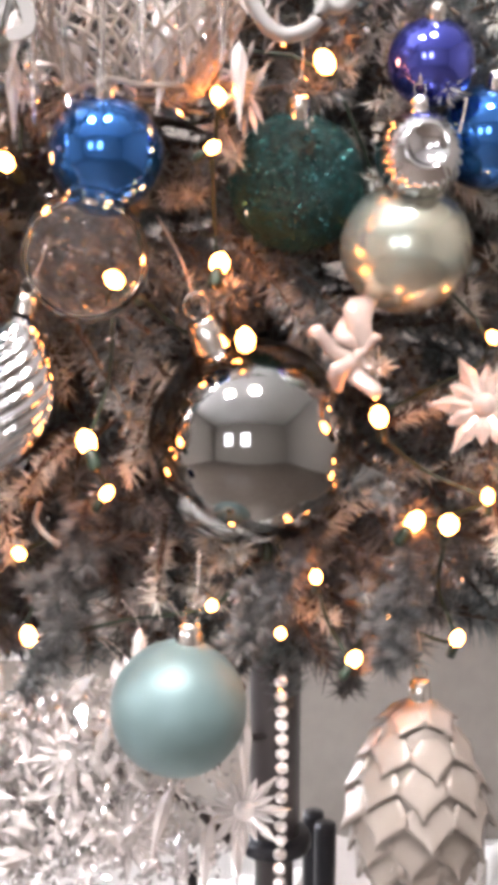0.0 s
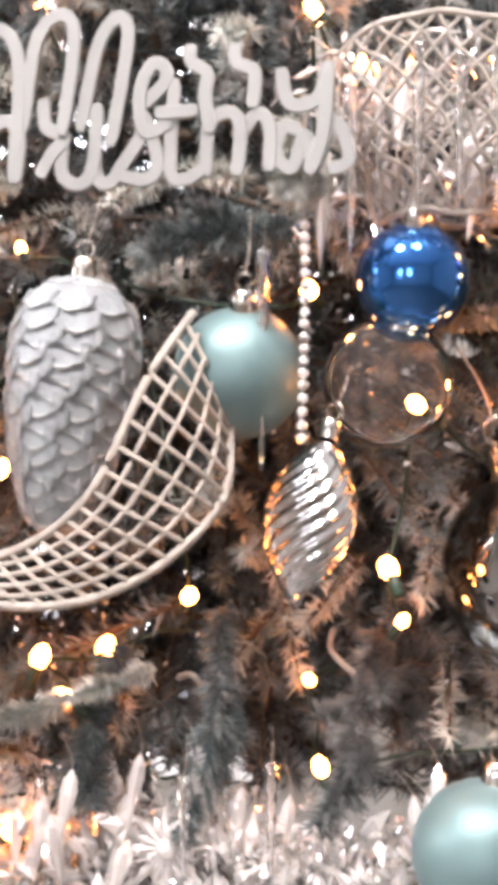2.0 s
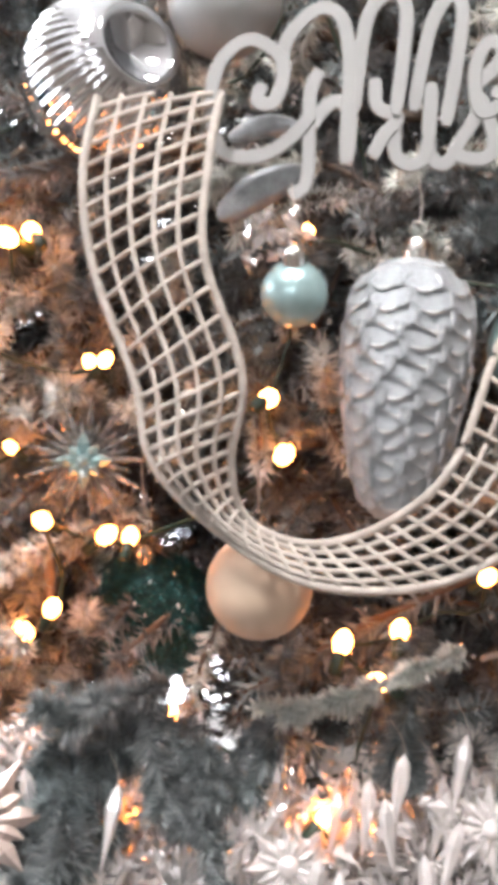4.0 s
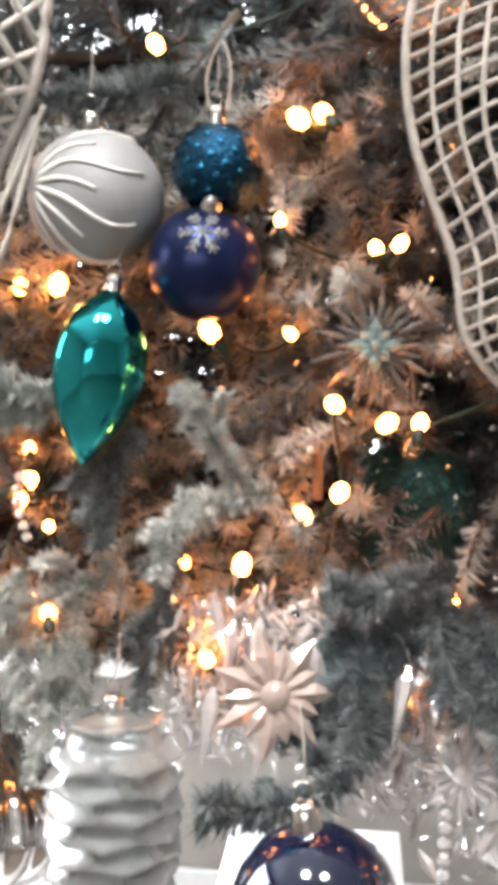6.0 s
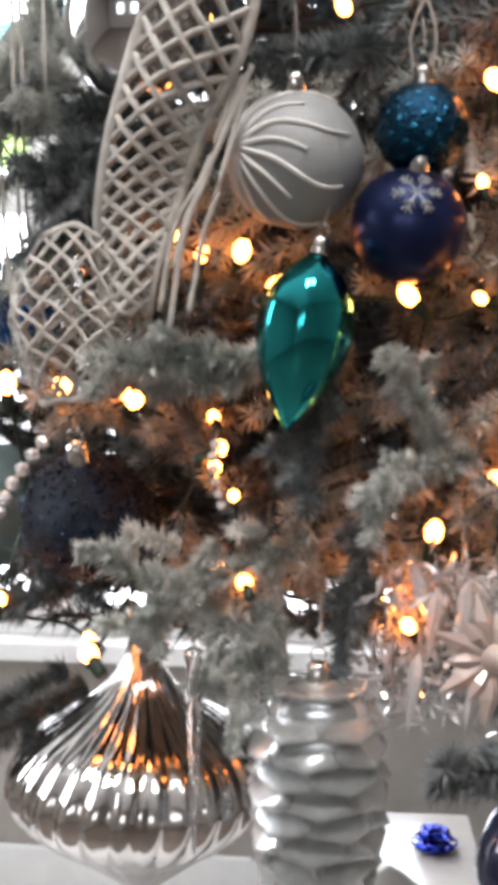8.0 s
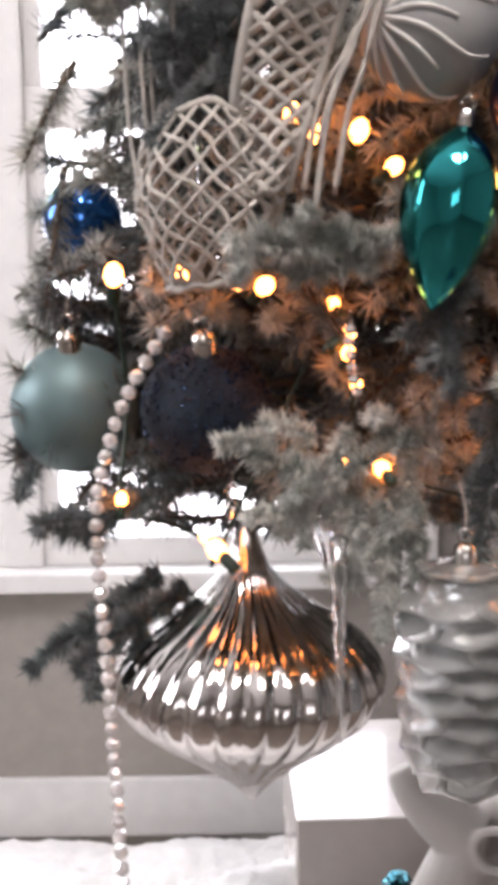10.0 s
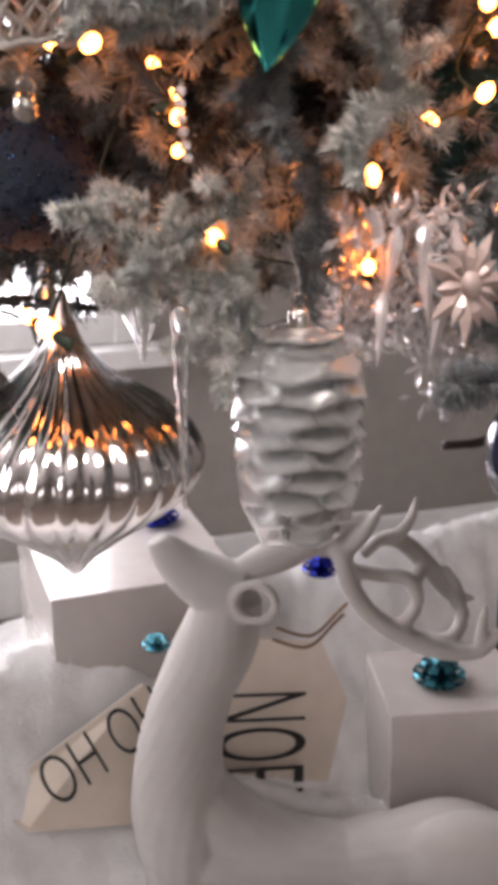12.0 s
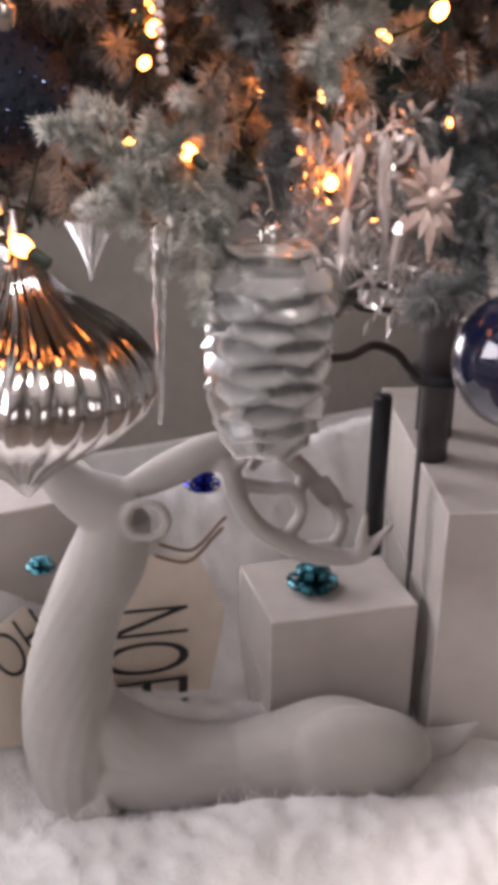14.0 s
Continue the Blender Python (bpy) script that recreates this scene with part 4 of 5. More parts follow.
def beads(points, label, k=1.0):
    line = spline(points, 12)
    ob = thing("bead_string", line[0], label, "bead string", "bead strings")
    back = Matrix.Translation(-line[0])
    v, f = tube(line, 0.0004, 4)
    part("thread", raw_mesh("thread", v, f, M_CORD), ob, m=back)
    gone, last = 0.0, line[0]
    for q in line[1:]:
        steps = max(1, int((q - last).length / 0.0008))
        for s in range(steps):
            gone += (q - last).length / steps
            if gone > 0.0076 * k:
                gone = 0.0
                part("bead", BEAD, ob, m=back @ Matrix.Translation(last.lerp(q, (s + 1) / steps)) @ pose(0, 0, 0, g.uniform(0, 30), g.uniform(0, 30), 0) @ Matrix.Scale(k, 4))
        last = q
    return ob


beads([(0.349, 0.03, 0.810), (0.350, 0.03, 0.76), (0.349, 0.03, 0.685)], "hanging string of clear faceted beads", 0.95)
beads([(-0.315, 0.03, 0.905), (-0.335, 0.02, 0.875), (-0.350, 0.02, 0.84), (-0.357, 0.02, 0.80), (-0.353, 0.02, 0.70), (-0.350, 0.02, 0.60)], "hanging string of clear beads beside the onion ornament", 1.1)
beads([(0.214, -0.005, 1.09), (0.215, -0.008, 1.05), (0.214, -0.008, 0.985)], "short string of tiny clear beads", 0.7)
beads([(-0.010, 0.02, 0.80), (-0.008, 0.02, 0.75), (-0.009, 0.02, 0.66)], "dense string of clear beads beside the navy bauble", 1.0)
beads([(-0.226, 0.02, 0.905), (-0.228, 0.015, 0.89), (-0.224, 0.02, 0.868)], "short bead drop glowing by a light", 0.8)


# star burst and snowflake ornaments
def burst(p, r, rays, material, label, wide=0.16, turn=(80, 0, 0), core=None):
    ob = thing("starburst_ornament", p, label, "star ornament", "tree ornaments")
    m = pose(0, 0, 0, *turn)
    for n in range(rays):
        a = 2 * math.pi * n / rays
        u, w = Vector((math.cos(a), math.sin(a), 0)), Vector((-math.sin(a), math.cos(a), 0))
        ln = r * (1.0 if n % 2 == 0 else 0.72)
        t = wide * r
        verts = [u * 0.1 * r - w * t * 0.3, u * ln * 0.6 - w * t, u * ln, u * ln * 0.6 + w * t, u * 0.1 * r + w * t * 0.3, u * ln * 0.55 + Vector((0, 0, 0.0035)), u * ln * 0.55 - Vector((0, 0, 0.0035))]
        faces = [(0, 1, 5), (1, 2, 5), (2, 3, 5), (3, 4, 5), (4, 0, 5), (1, 0, 6), (2, 1, 6), (3, 2, 6), (4, 3, 6), (0, 4, 6)]
        part("ray", raw_mesh("ray", verts, faces, material, False), ob, m=m)
    v, f = revolve([(1e-5, 0.006), (0.1 * r, 0.0055), (0.2 * r, 0.0025), (0.22 * r, 0.0), (0.2 * r, -0.0025), (1e-5, -0.006)], 16)
    part("hub", raw_mesh("hub", v, f, core or material), ob, m=m)
    return ob


burst((-0.048, 0.032, 0.968), 0.034, 26, M_FGLASS, "clear star burst ornament with a pale aqua centre", 0.05, (85, 0, 0), M_TEALP)
burst((-0.048, 0.026, 0.968), 0.015, 8, M_TEALP, "pale aqua star at the heart of a clear burst", 0.22, (85, 0, 0))
burst((-0.090, -0.022, 0.804), 0.033, 14, M_PINKCR, "rose-tinted acrylic snowflake with broad petals", 0.15, (80, 0, 20))
burst((0.452, 0.04, 0.942), 0.030, 12, M_PINKCR, "rose-tinted acrylic flower spray", 0.16, (70, 0, -20))
def glass_drop(p, r, label):
    ob = thing("crystal_ornament", p, label, "ornament", "tree ornaments")
    v, f = revolve([(0.001, 0.9 * r), (0.45 * r, 0.8 * r), (0.9 * r, 0.45 * r), (r, 0.1 * r), (0.85 * r, -0.3 * r), (0.4 * r, -1.2 * r), (0.12 * r, -1.9 * r), (0.001, -2.3 * r)], 40,
                   lambda a, k: 1 + 0.08 * math.cos(10 * a) * math.sin(math.pi * k))
    part("body", raw_mesh("body", v, f, M_ICE), ob)
    topped(ob, 0.85 * r, 0.6)
    return ob


glass_drop((-0.233, 0.110, 0.785), 0.018, "clear fluted glass drop under the frosted branch")
glass_drop((-0.140, 0.030, 0.801), 0.012, "small clear fluted glass drop beside a warm light")
burst((-0.045, 0.05, 0.775), 0.030, 16, M_CRYSTAL, "clear acrylic star catching the light", 0.12, (75, 0, 10))

# pale rose petals by the silver bauble
rose = thing("petal_spray", (0.383, 0.03, 0.970), "pale rose fabric petals on a twig", "flower spray")
for n, (a, ln) in enumerate(((15, 0.016), (68, 0.033), (100, 0.020), (165, 0.024), (250, 0.022), (310, 0.014), (285, 0.028))):
    bm = bmesh.new()
    bmesh.ops.create_uvsphere(bm, u_segments=12, v_segments=8, radius=1)
    for q in bm.verts:
        q.co = Vector((q.co.x * ln * 0.5 + ln * 0.5, q.co.y * ln * (0.2 + 0.04 * (n % 3)) + 0.15 * ln * math.sin(2.5 * q.co.x + n), q.co.z * 0.004 + 0.006 * math.sin(3 * q.co.x + 2 * n) * (q.co.x * 0.5 + 0.5)))
    part("petal", mesh_of("petal", bm, M_PINKCR), rose, m=pose(0, 0, 0, 75, 0, 0) @ pose(0, 0, 0, 0, 0, a))

# silver leaves under the lettering
spray = thing("leaf_spray", (0.0646, -0.008, 1.1025), "silver glittered leaves on a short twig", "leaf spray")
back = Matrix.Translation((-0.0646, 0.0080, -1.1025))
for line, wide in (([(0.0227, -0.008, 1.0813), (0.0424, -0.008, 1.0939), (0.0646, -0.008, 1.1025)], 0.0085), ([(0.0283, -0.008, 1.1176), (0.0453, -0.008, 1.1231), (0.0622, -0.008, 1.122)], 0.0055)):
    mid = spline(line, 8)
    verts, faces, n = [], [], len(mid)
    for i, q in enumerate(mid):
        k = i / (n - 1)
        d = (mid[min(i + 1, n - 1)] - mid[max(i - 1, 0)]).normalized()
        across = Vector((d.z, 0.25, -d.x)).normalized() * (wide * math.sin(math.pi * (0.04 + 0.92 * k)) ** 0.7)
        verts += [q - across + Vector((0, 0.002, 0)), q - across * 0.5 + Vector((0, -0.001, 0)), q + Vector((0, -0.0004, 0)), q + across * 0.5 + Vector((0, -0.001, 0)), q + across + Vector((0, 0.002, 0)), q + Vector((0, 0.003, 0))]
    for i in range(n - 1):
        for j in range(6):
            k = (j + 1) % 6
            faces.append((i * 6 + j, i * 6 + k, (i + 1) * 6 + k, (i + 1) * 6 + j))
    part("leaf", raw_mesh("leaf", verts, faces, M_CONE), spray, m=back)

# wooden cane hook
cane = thing("cane_ornament", (-0.08, 0.088, 0.905), "small pale wooden cane ornament", "ornament", "tree ornaments")
v, f = tube(spline([(0, 0, -0.022), (0, 0, 0.008), (0.002, 0, 0.016), (0.009, 0, 0.019), (0.014, 0, 0.013), (0.011, 0, 0.007)], 6), 0.0035, 10)
part("cane", raw_mesh("cane", v, f, M_WOODH), cane)


# sparkling crystal garlands: joined small facets
def sparkle(p, size, count, seed, label, s=0.0032, long=2.2):
    gg = np.random.default_rng(seed)
    verts, faces = [], []
    for _ in range(count):
        c = np.array(p) + (gg.uniform(-1, 1, 3)) * np.array(size) * (0.4 + 0.6 * gg.random())
        h = gg.uniform(0.5, 1.3) * s
        d = gg.normal(0, 1, 3)
        d[2] *= 1.6
        d /= np.linalg.norm(d)
        a = np.cross(d, gg.normal(0, 1, 3))
        a /= np.linalg.norm(a)
        e = np.cross(d, a)
        b = len(verts)
        verts += [c + d * h * long, c + a * h * 0.6, c + e * h * 0.6, c - a * h * 0.6, c - e * h * 0.6, c - d * h * long]
        faces += [(b, b + 1, b + 2), (b, b + 2, b + 3), (b, b + 3, b + 4), (b, b + 4, b + 1), (b + 5, b + 2, b + 1), (b + 5, b + 3, b + 2), (b + 5, b + 4, b + 3), (b + 5, b + 1, b + 4)]
    ob = part("crystal_garland", raw_mesh("crystal_garland", verts, faces, M_CRYSTAL, False))
    return tagged(ob, label, "crystal garland", "crystal garlands", "stuff")


sparkle((0.215, 0.03, 0.748), (0.115, 0.03, 0.065), 5200, 1, "sparkling rose-white crystal garland under the branches", 0.0028, 1.25)
sparkle((0.09, 0.04, 0.755), (0.10, 0.03, 0.065), 2600, 2, "sparkling clear crystal garland among frosted tips", 0.0030, 1.9)
sparkle((-0.035, 0.05, 0.765), (0.06, 0.02, 0.055), 700, 3, "sparkling clear crystal garland with white light behind")
sparkle((-0.100, 0.035, 0.800), (0.060, 0.02, 0.050), 1500, 4, "sparkling rose crystal garland beside the snowflake")
sparkle((0.27, 0.04, 1.13), (0.08, 0.02, 0.06), 700, 5, "scattered crystal drops over the crocheted basket", 0.0026, 3.0)
sparkle((0.050, 0.012, 1.078), (0.022, 0.010, 0.020), 45, 7, "silvery crystal pieces behind the tiny aqua bauble", 0.004, 1.3)
# small crystals shaped in place of the highlights on the needles' snow glitter
sparkle((0.08, 0.065, 1.02), (0.44, 0.035, 0.22), 900, 12, "tiny crystals scattered over the branches to imitate glints of snow glitter", 0.0017, 1.1)
sparkle((0.20, 0.015, 0.750), (0.12, 0.015, 0.065), 240, 9, "large clear acrylic shards in the crystal garland", 0.0062, 1.5)
sparkle((0.06, 0.020, 0.760), (0.08, 0.015, 0.060), 150, 10, "large clear acrylic shards among the needles", 0.0062, 1.9)
for x, y, z, r, rays, turn in ((0.150, 0.012, 0.790, 0.024, 16, 10), (0.192, 0.016, 0.752, 0.028, 16, -15), (0.243, 0.012, 0.772, 0.022, 16, 20), (0.330, 0.014, 0.742, 0.024, 16, 0),
                               (0.120, 0.018, 0.738, 0.026, 16, 5), (0.272, 0.018, 0.728, 0.025, 16, -10), (0.052, 0.010, 0.772, 0.024, 16, 15), (0.000, 0.015, 0.758, 0.026, 16, -20)):
    burst((x, y, z), r, rays, M_CRYSTAL if rays == 16 else M_PINKCR, "sparkling acrylic snowflake hanging in the crystal garland", 0.11, (82, 0, turn))
v, f = revolve([(1e-5, 0.012), (0.0035, 0.006), (0.0042, 0.0), (0.0026, -0.012), (1e-5, -0.030)], 6)
DROP = raw_mesh("crystal", v, f, M_CRYSTAL, False)
gd = random.Random(8)
for x0, x1, z0, z1, count in ((0.0, 0.33, 0.70, 0.83, 46), (-0.14, -0.03, 0.75, 0.84, 16), (0.22, 0.34, 1.09, 1.17, 12)):
    for n in range(count):
        p = (gd.uniform(x0, x1), gd.uniform(-0.005, 0.03), gd.uniform(z0, z1))
        pendant = thing("crystal_pendant", p, "clear faceted crystal pendant on a thread", "crystal pendant", "crystal pendants")
        pendant.rotation_euler = (gd.uniform(-0.2, 0.2), gd.uniform(-0.3, 0.3), gd.uniform(0, 3))
        part("crystal", DROP, pendant)
        part("hanger", THREAD, pendant, m=pose(0, 0, 0.003) @ Matrix.Scale(0.5, 4))


# ---- crocheted and netted things ----
def net(name, surface, nu, nv, radius, material, label, category, skew=True, steps=3, tilt=0.0):
    """Cords over surface(u, v), u and v from 0 to 1: two crossing families and the two long edges."""
    origin = Vector(surface(0.5, 0.5))
    ob = thing(name, origin, label, category)
    back = Matrix.Translation(-origin)
    verts, faces = [], []
    for i in range(nu + 1):
        if not skew:
            tube([surface(i / nu, k / (nv * steps)) for k in range(nv * steps + 1)], radius, 5, verts, faces)
    if skew:
        for s in (1, -1):
            for i in range(-nu, nv + nu + 1):
                line = []
                for k in range(nu * steps + 1):
                    u = k / (nu * steps)
                    w = (i + s * u * nu) / nv
                    if 0 <= w <= 1:
                        line.append(surface(u, w))
                if len(line) > 1:
                    tube(line, radius, 5, verts, faces)
    else:
        for j in range(-nu, nv + nu + 1):
            line = [(k / (nu * steps), (j + tilt * k / steps) / nv) for k in range(nu * steps + 1)]
            line = [surface(u, w) for u, w in line if 0 <= w <= 1]
            if len(line) > 1:
                tube(line, radius, 5, verts, faces)
    part("netting", raw_mesh("netting", verts, faces, material), ob, m=back)
    for u in (0.0, 1.0):
        v, f = tube([surface(u, k / (nv * steps)) for k in range(nv * steps + 1)], radius * 1.7, 6)
        part("edge_cord", raw_mesh("edge_cord", v, f, material), ob, m=back)
    return ob


def strip(left, right, belly=0.0):
    a, b = spline(left, 12), spline(right, 12)
    def surface(u, w):
        k = w * (len(a) - 1)
        i = min(int(k), len(a) - 2)
        p, q = a[i].lerp(a[i + 1], k - i), b[i].lerp(b[i + 1], k - i)
        r = p.lerp(q, u)
        r.y += belly * math.sin(math.pi * u) + 0.004 * math.sin(9 * w + 3 * u)
        return r
    return surface


ribbon = strip([(-0.030, -0.02, 1.135), (-0.036, -0.030, 1.098), (-0.031, -0.034, 1.055), (-0.013, -0.034, 1.005), (-0.006, -0.03, 0.970), (0.021, -0.027, 0.940), (0.062, -0.028, 0.915), (0.111, -0.034, 0.913), (0.151, -0.034, 0.929), (0.179, -0.02, 0.959), (0.180, 0.0, 0.992)],
               [(0.026, -0.02, 1.135), (0.021, -0.030, 1.101), (0.019, -0.034, 1.059), (0.035, -0.034, 1.007), (0.029, -0.03, 0.969), (0.036, -0.024, 0.942), (0.065, -0.024, 0.931), (0.098, -0.03, 0.941), (0.126, -0.034, 0.966), (0.146, -0.02, 1.013), (0.163, 0.0, 1.045)], -0.006)
net("netted_ribbon", ribbon, 5, 44, 0.0013, M_CORD, "wide cream crocheted net ribbon looping round a pine cone", "ribbon", False, 3, -0.42)
ribbon_b = strip([(-0.250, -0.02, 1.20), (-0.253, -0.026, 1.113), (-0.271, -0.014, 1.050), (-0.281, -0.006, 1.003), (-0.279, 0.0, 0.960)],
                 [(-0.196, -0.01, 1.20), (-0.206, -0.012, 1.099), (-0.231, -0.010, 1.048), (-0.245, -0.006, 1.008), (-0.258, 0.0, 0.965)], -0.012)
net("netted_ribbon", ribbon_b, 3, 17, 0.0019, M_CORDG, "grey-cream crocheted net ribbon hanging from the tree", "ribbon")


def bowl(cx, cy, cz, r, h, flare=1.0):
    def surface(u, w):
        a = 2 * math.pi * w
        k = u
        rr = r * (0.22 + 0.78 * math.sin(math.pi * (0.10 + flare * k)) ** 0.8) * (1 + 0.06 * math.sin(5 * a))
        wob = noise.noise(Vector((a * 2, k * 6, cx * 9))) * 0.0035
        return Vector((cx + rr * math.cos(a) + wob, cy + rr * math.sin(a) * 0.8, cz + h * k + wob + 0.004 * math.sin(3 * a) * k))
    return surface


net("macrame_bowl", bowl(-0.295, 0.010, 0.922, 0.035, 0.080, 0.74), 6, 15, 0.0012, M_CORDG, "grey-cream macrame pouch hanging by cords", "macrame")
net("crochet_basket", bowl(0.278, 0.03, 1.092, 0.056, 0.080, 0.45), 6, 26, 0.0010, M_CORD, "stiffened cream crochet basket hung with icicles", "basket")


def cords(name, lines, r, material, label):
    ob = thing(name, lines[0][0], label, "cord")
    back = Matrix.Translation(-Vector(lines[0][0]))
    for line in lines:
        v, f = tube(spline(line, 6), r, 6)
        part("cord", raw_mesh("cord", v, f, material), ob, m=back)
    return ob


cords("macrame_hanger", [[(-0.333 + 0.0035 * i, 0.0 + 0.004 * (i % 3), 1.25), (-0.334 + 0.004 * i, 0.004, 1.10 + 0.01 * (i % 2)), (-0.332 + 0.004 * i, 0.008, 1.0), (-0.326 + 0.005 * i, 0.01, 0.955)] for i in (0, 2, 3, 6)], 0.0011, M_CORDG, "bundle of grey-cream macrame cords")
cords("ribbon_tail", [[(-0.213, -0.008, 1.075), (-0.228, -0.012, 1.03), (-0.242, -0.012, 1.005), (-0.250, -0.01, 0.965)], [(-0.210, -0.008, 1.075), (-0.226, -0.012, 1.03), (-0.238, -0.012, 1.0), (-0.246, -0.012, 0.948)],
                        [(-0.209, -0.008, 1.07), (-0.222, -0.012, 1.02), (-0.229, -0.01, 1.0), (-0.236, -0.01, 0.962)], [(-0.206, -0.008, 1.08), (-0.222, -0.012, 1.04), (-0.236, -0.012, 1.01), (-0.243, -0.012, 0.985)]], 0.0015, M_CORDG, "four loose knotted ribbon tails")
cords("wire_hook", [[(0.228, 0.04, 0.893), (0.226, 0.036, 0.885), (0.231, 0.034, 0.878), (0.238, 0.036, 0.872)], [(0.150, 0.04, 0.866), (0.158, 0.034, 0.869), (0.163, 0.036, 0.862)]], 0.0016, M_CORD, "two pale curled wire hooks on twigs")


# ---- lettered sign ----
K, SX, SZ = 0.000178, 0.018, 1.100
STROKES = [
    ("C", [[(165, 300), (150, 345), (195, 345), (218, 250), (140, 190), (60, 240), (30, 360), (60, 470), (150, 485), (230, 445), (290, 380)]]),
    ("M", [[(215, 300), (225, 200), (300, 120), (365, 140), (385, 260), (370, 510)], [(395, 380), (430, 150), (490, 85), (530, 140), (500, 390)], [(545, 380), (590, 170), (640, 95), (670, 130), (655, 260), (625, 420)]]),
    ("e", [[(690, 330), (760, 265), (765, 225), (730, 215), (700, 290), (715, 385), (780, 360)]]),
    ("r", [[(830, 165), (832, 210), (872, 240), (868, 300), (882, 390)]]),
    ("r", [[(945, 165), (945, 215), (992, 240), (988, 330)]]),
    ("y", [[(1060, 230), (1080, 320), (1150, 310), (1180, 220)], [(1180, 220), (1165, 400), (1130, 500)]]),
    ("h", [[(312, 270), (285, 330), (280, 480), (270, 560), (230, 590)], [(280, 420), (340, 352), (385, 385), (375, 510)]]),
    ("r", [[(450, 295), (455, 365), (505, 395), (470, 440), (440, 495)]]),
    ("i", [[(500, 400), (500, 490), (545, 515), (580, 470), (592, 310)], [(592, 310), (585, 480), (620, 515), (660, 470)]]),
    ("s", [[(640, 490), (700, 400), (712, 350), (748, 460), (720, 505), (650, 495)]]),
    ("t", [[(790, 250), (780, 480), (820, 505), (865, 480)], [(740, 340), (850, 335)]]),
    ("m", [[(870, 500), (880, 370), (930, 340), (958, 380), (950, 500)], [(950, 410), (1000, 345), (1032, 380), (1030, 490)]]),
    ("a", [[(1110, 390), (1065, 380), (1050, 450), (1090, 480), (1120, 400), (1140, 480)]]),
    ("s", [[(1150, 480), (1195, 370), (1232, 460), (1180, 490)]]),
]
def band(points, wide, thick, verts, faces, lift=0.0):
    """A flat cut-out stroke along points that lie upright, with rounded ends and slightly eased edges."""
    base, n, sides = len(verts), len(points), 8
    section = [(1, 0.55), (0.86, 1), (-0.86, 1), (-1, 0.55), (-1, -0.55), (-0.86, -1), (0.86, -1), (1, -0.55)]
    for i, q in enumerate(points):
        d = (points[min(i + 1, n - 1)] - points[max(i - 1, 0)]).normalized()
        across = Vector((d.z, 0, -d.x)).normalized()
        k = 0.55 if i in (0, n - 1) else 0.9 if i in (1, n - 2) else 1.0
        for a, b in section:
            verts.append(q + across * (wide * k * a) + Vector((0, thick * b - lift - 0.0012 * i / n, 0)))
    for i in range(n - 1):
        for j in range(sides):
            k = (j + 1) % sides
            faces.append((base + i * sides + j, base + i * sides + k, base + (i + 1) * sides + k, base + (i + 1) * sides + j))
    faces.append(tuple(base + j for j in reversed(range(sides))))
    faces.append(tuple(base + (n - 1) * sides + j for j in range(sides)))


sign = thing("lettered_sign", (0.13, -0.015, 1.10), "white cut-out script sign reading Merry Christmas", "sign")
back = Matrix.Translation((-0.13, 0.015, -1.10))
for letter, lines in STROKES:
    verts, faces = [], []
    for line in lines:
        pts = spline([(SX + (x - 15) * K, -0.015, SZ + (525 - y) * K) for x, y in line], 8)
        band(pts, 0.0032, 0.0012, verts, faces, 0.0007 * (len(faces) % 3))
    part("letter", raw_mesh("letter", verts, faces, M_SIGN, False), sign, m=back)


second = cords("script_letter", [[(0.330, 0.004, 1.142), (0.333, 0.002, 1.125), (0.345, 0.002, 1.113), (0.360, 0.002, 1.118), (0.363, 0.004, 1.134), (0.352, 0.006, 1.145)],
                                 [(0.363, 0.004, 1.134), (0.369, 0.004, 1.126), (0.377, 0.004, 1.130), (0.379, 0.006, 1.142)]], 0.0034, M_SIGN, "white cut-out script flourish beside the crochet basket")
second["category"] = "sign"


# ---- under the tree ----
def gift_box(corner, along, depth, height, bow, label, bow_at=(0.5, 0.5), bow_r=0.03):
    """A lidded box from the front left top corner, its front edge and its side edge."""
    c, a, d = Vector(corner), Vector(along), Vector(depth)
    a.z = d.z = 0
    wide, deep = a.length, d.length
    ax = a.normalized()
    ay = Vector((-ax.y, ax.x, 0))
    m = Matrix(((ax.x, ay.x, 0, 0), (ax.y, ay.y, 0, 0), (0, 0, 1, 0), (0, 0, 0, 1)))
    mid = c + ax * wide / 2 + ay * deep / 2 - Vector((0, 0, height))
    ob = thing("gift_box", mid, label, "gift box", "gift boxes")
    ob.matrix_world = Matrix.Translation(mid) @ m
    part("body", mesh_of("body", box_bm(wide, deep, height, 0.0025), M_PAPER, False), ob, m=pose(0, 0, height / 2))
    part("paper_flap", mesh_of("paper_flap", box_bm(0.5 * wide, 0.0012, 0.5 * height, 0.0005, 0.5), M_PAPER, False), ob, m=pose(-wide / 2 - 0.0004, 0, 0.26 * height, 0, 0, 90) @ Matrix.Scale(deep / wide, 4, (1, 0, 0)))
    if bow:
        place = c + ax * wide * bow_at[0] + ay * deep * bow_at[1] + Vector((0, 0, 0.001))
        foil_bow(place, bow_r, bow, "shiny " + ("blue" if bow is M_BOWB else "teal") + " foil ribbon bow on a gift box")
    return ob


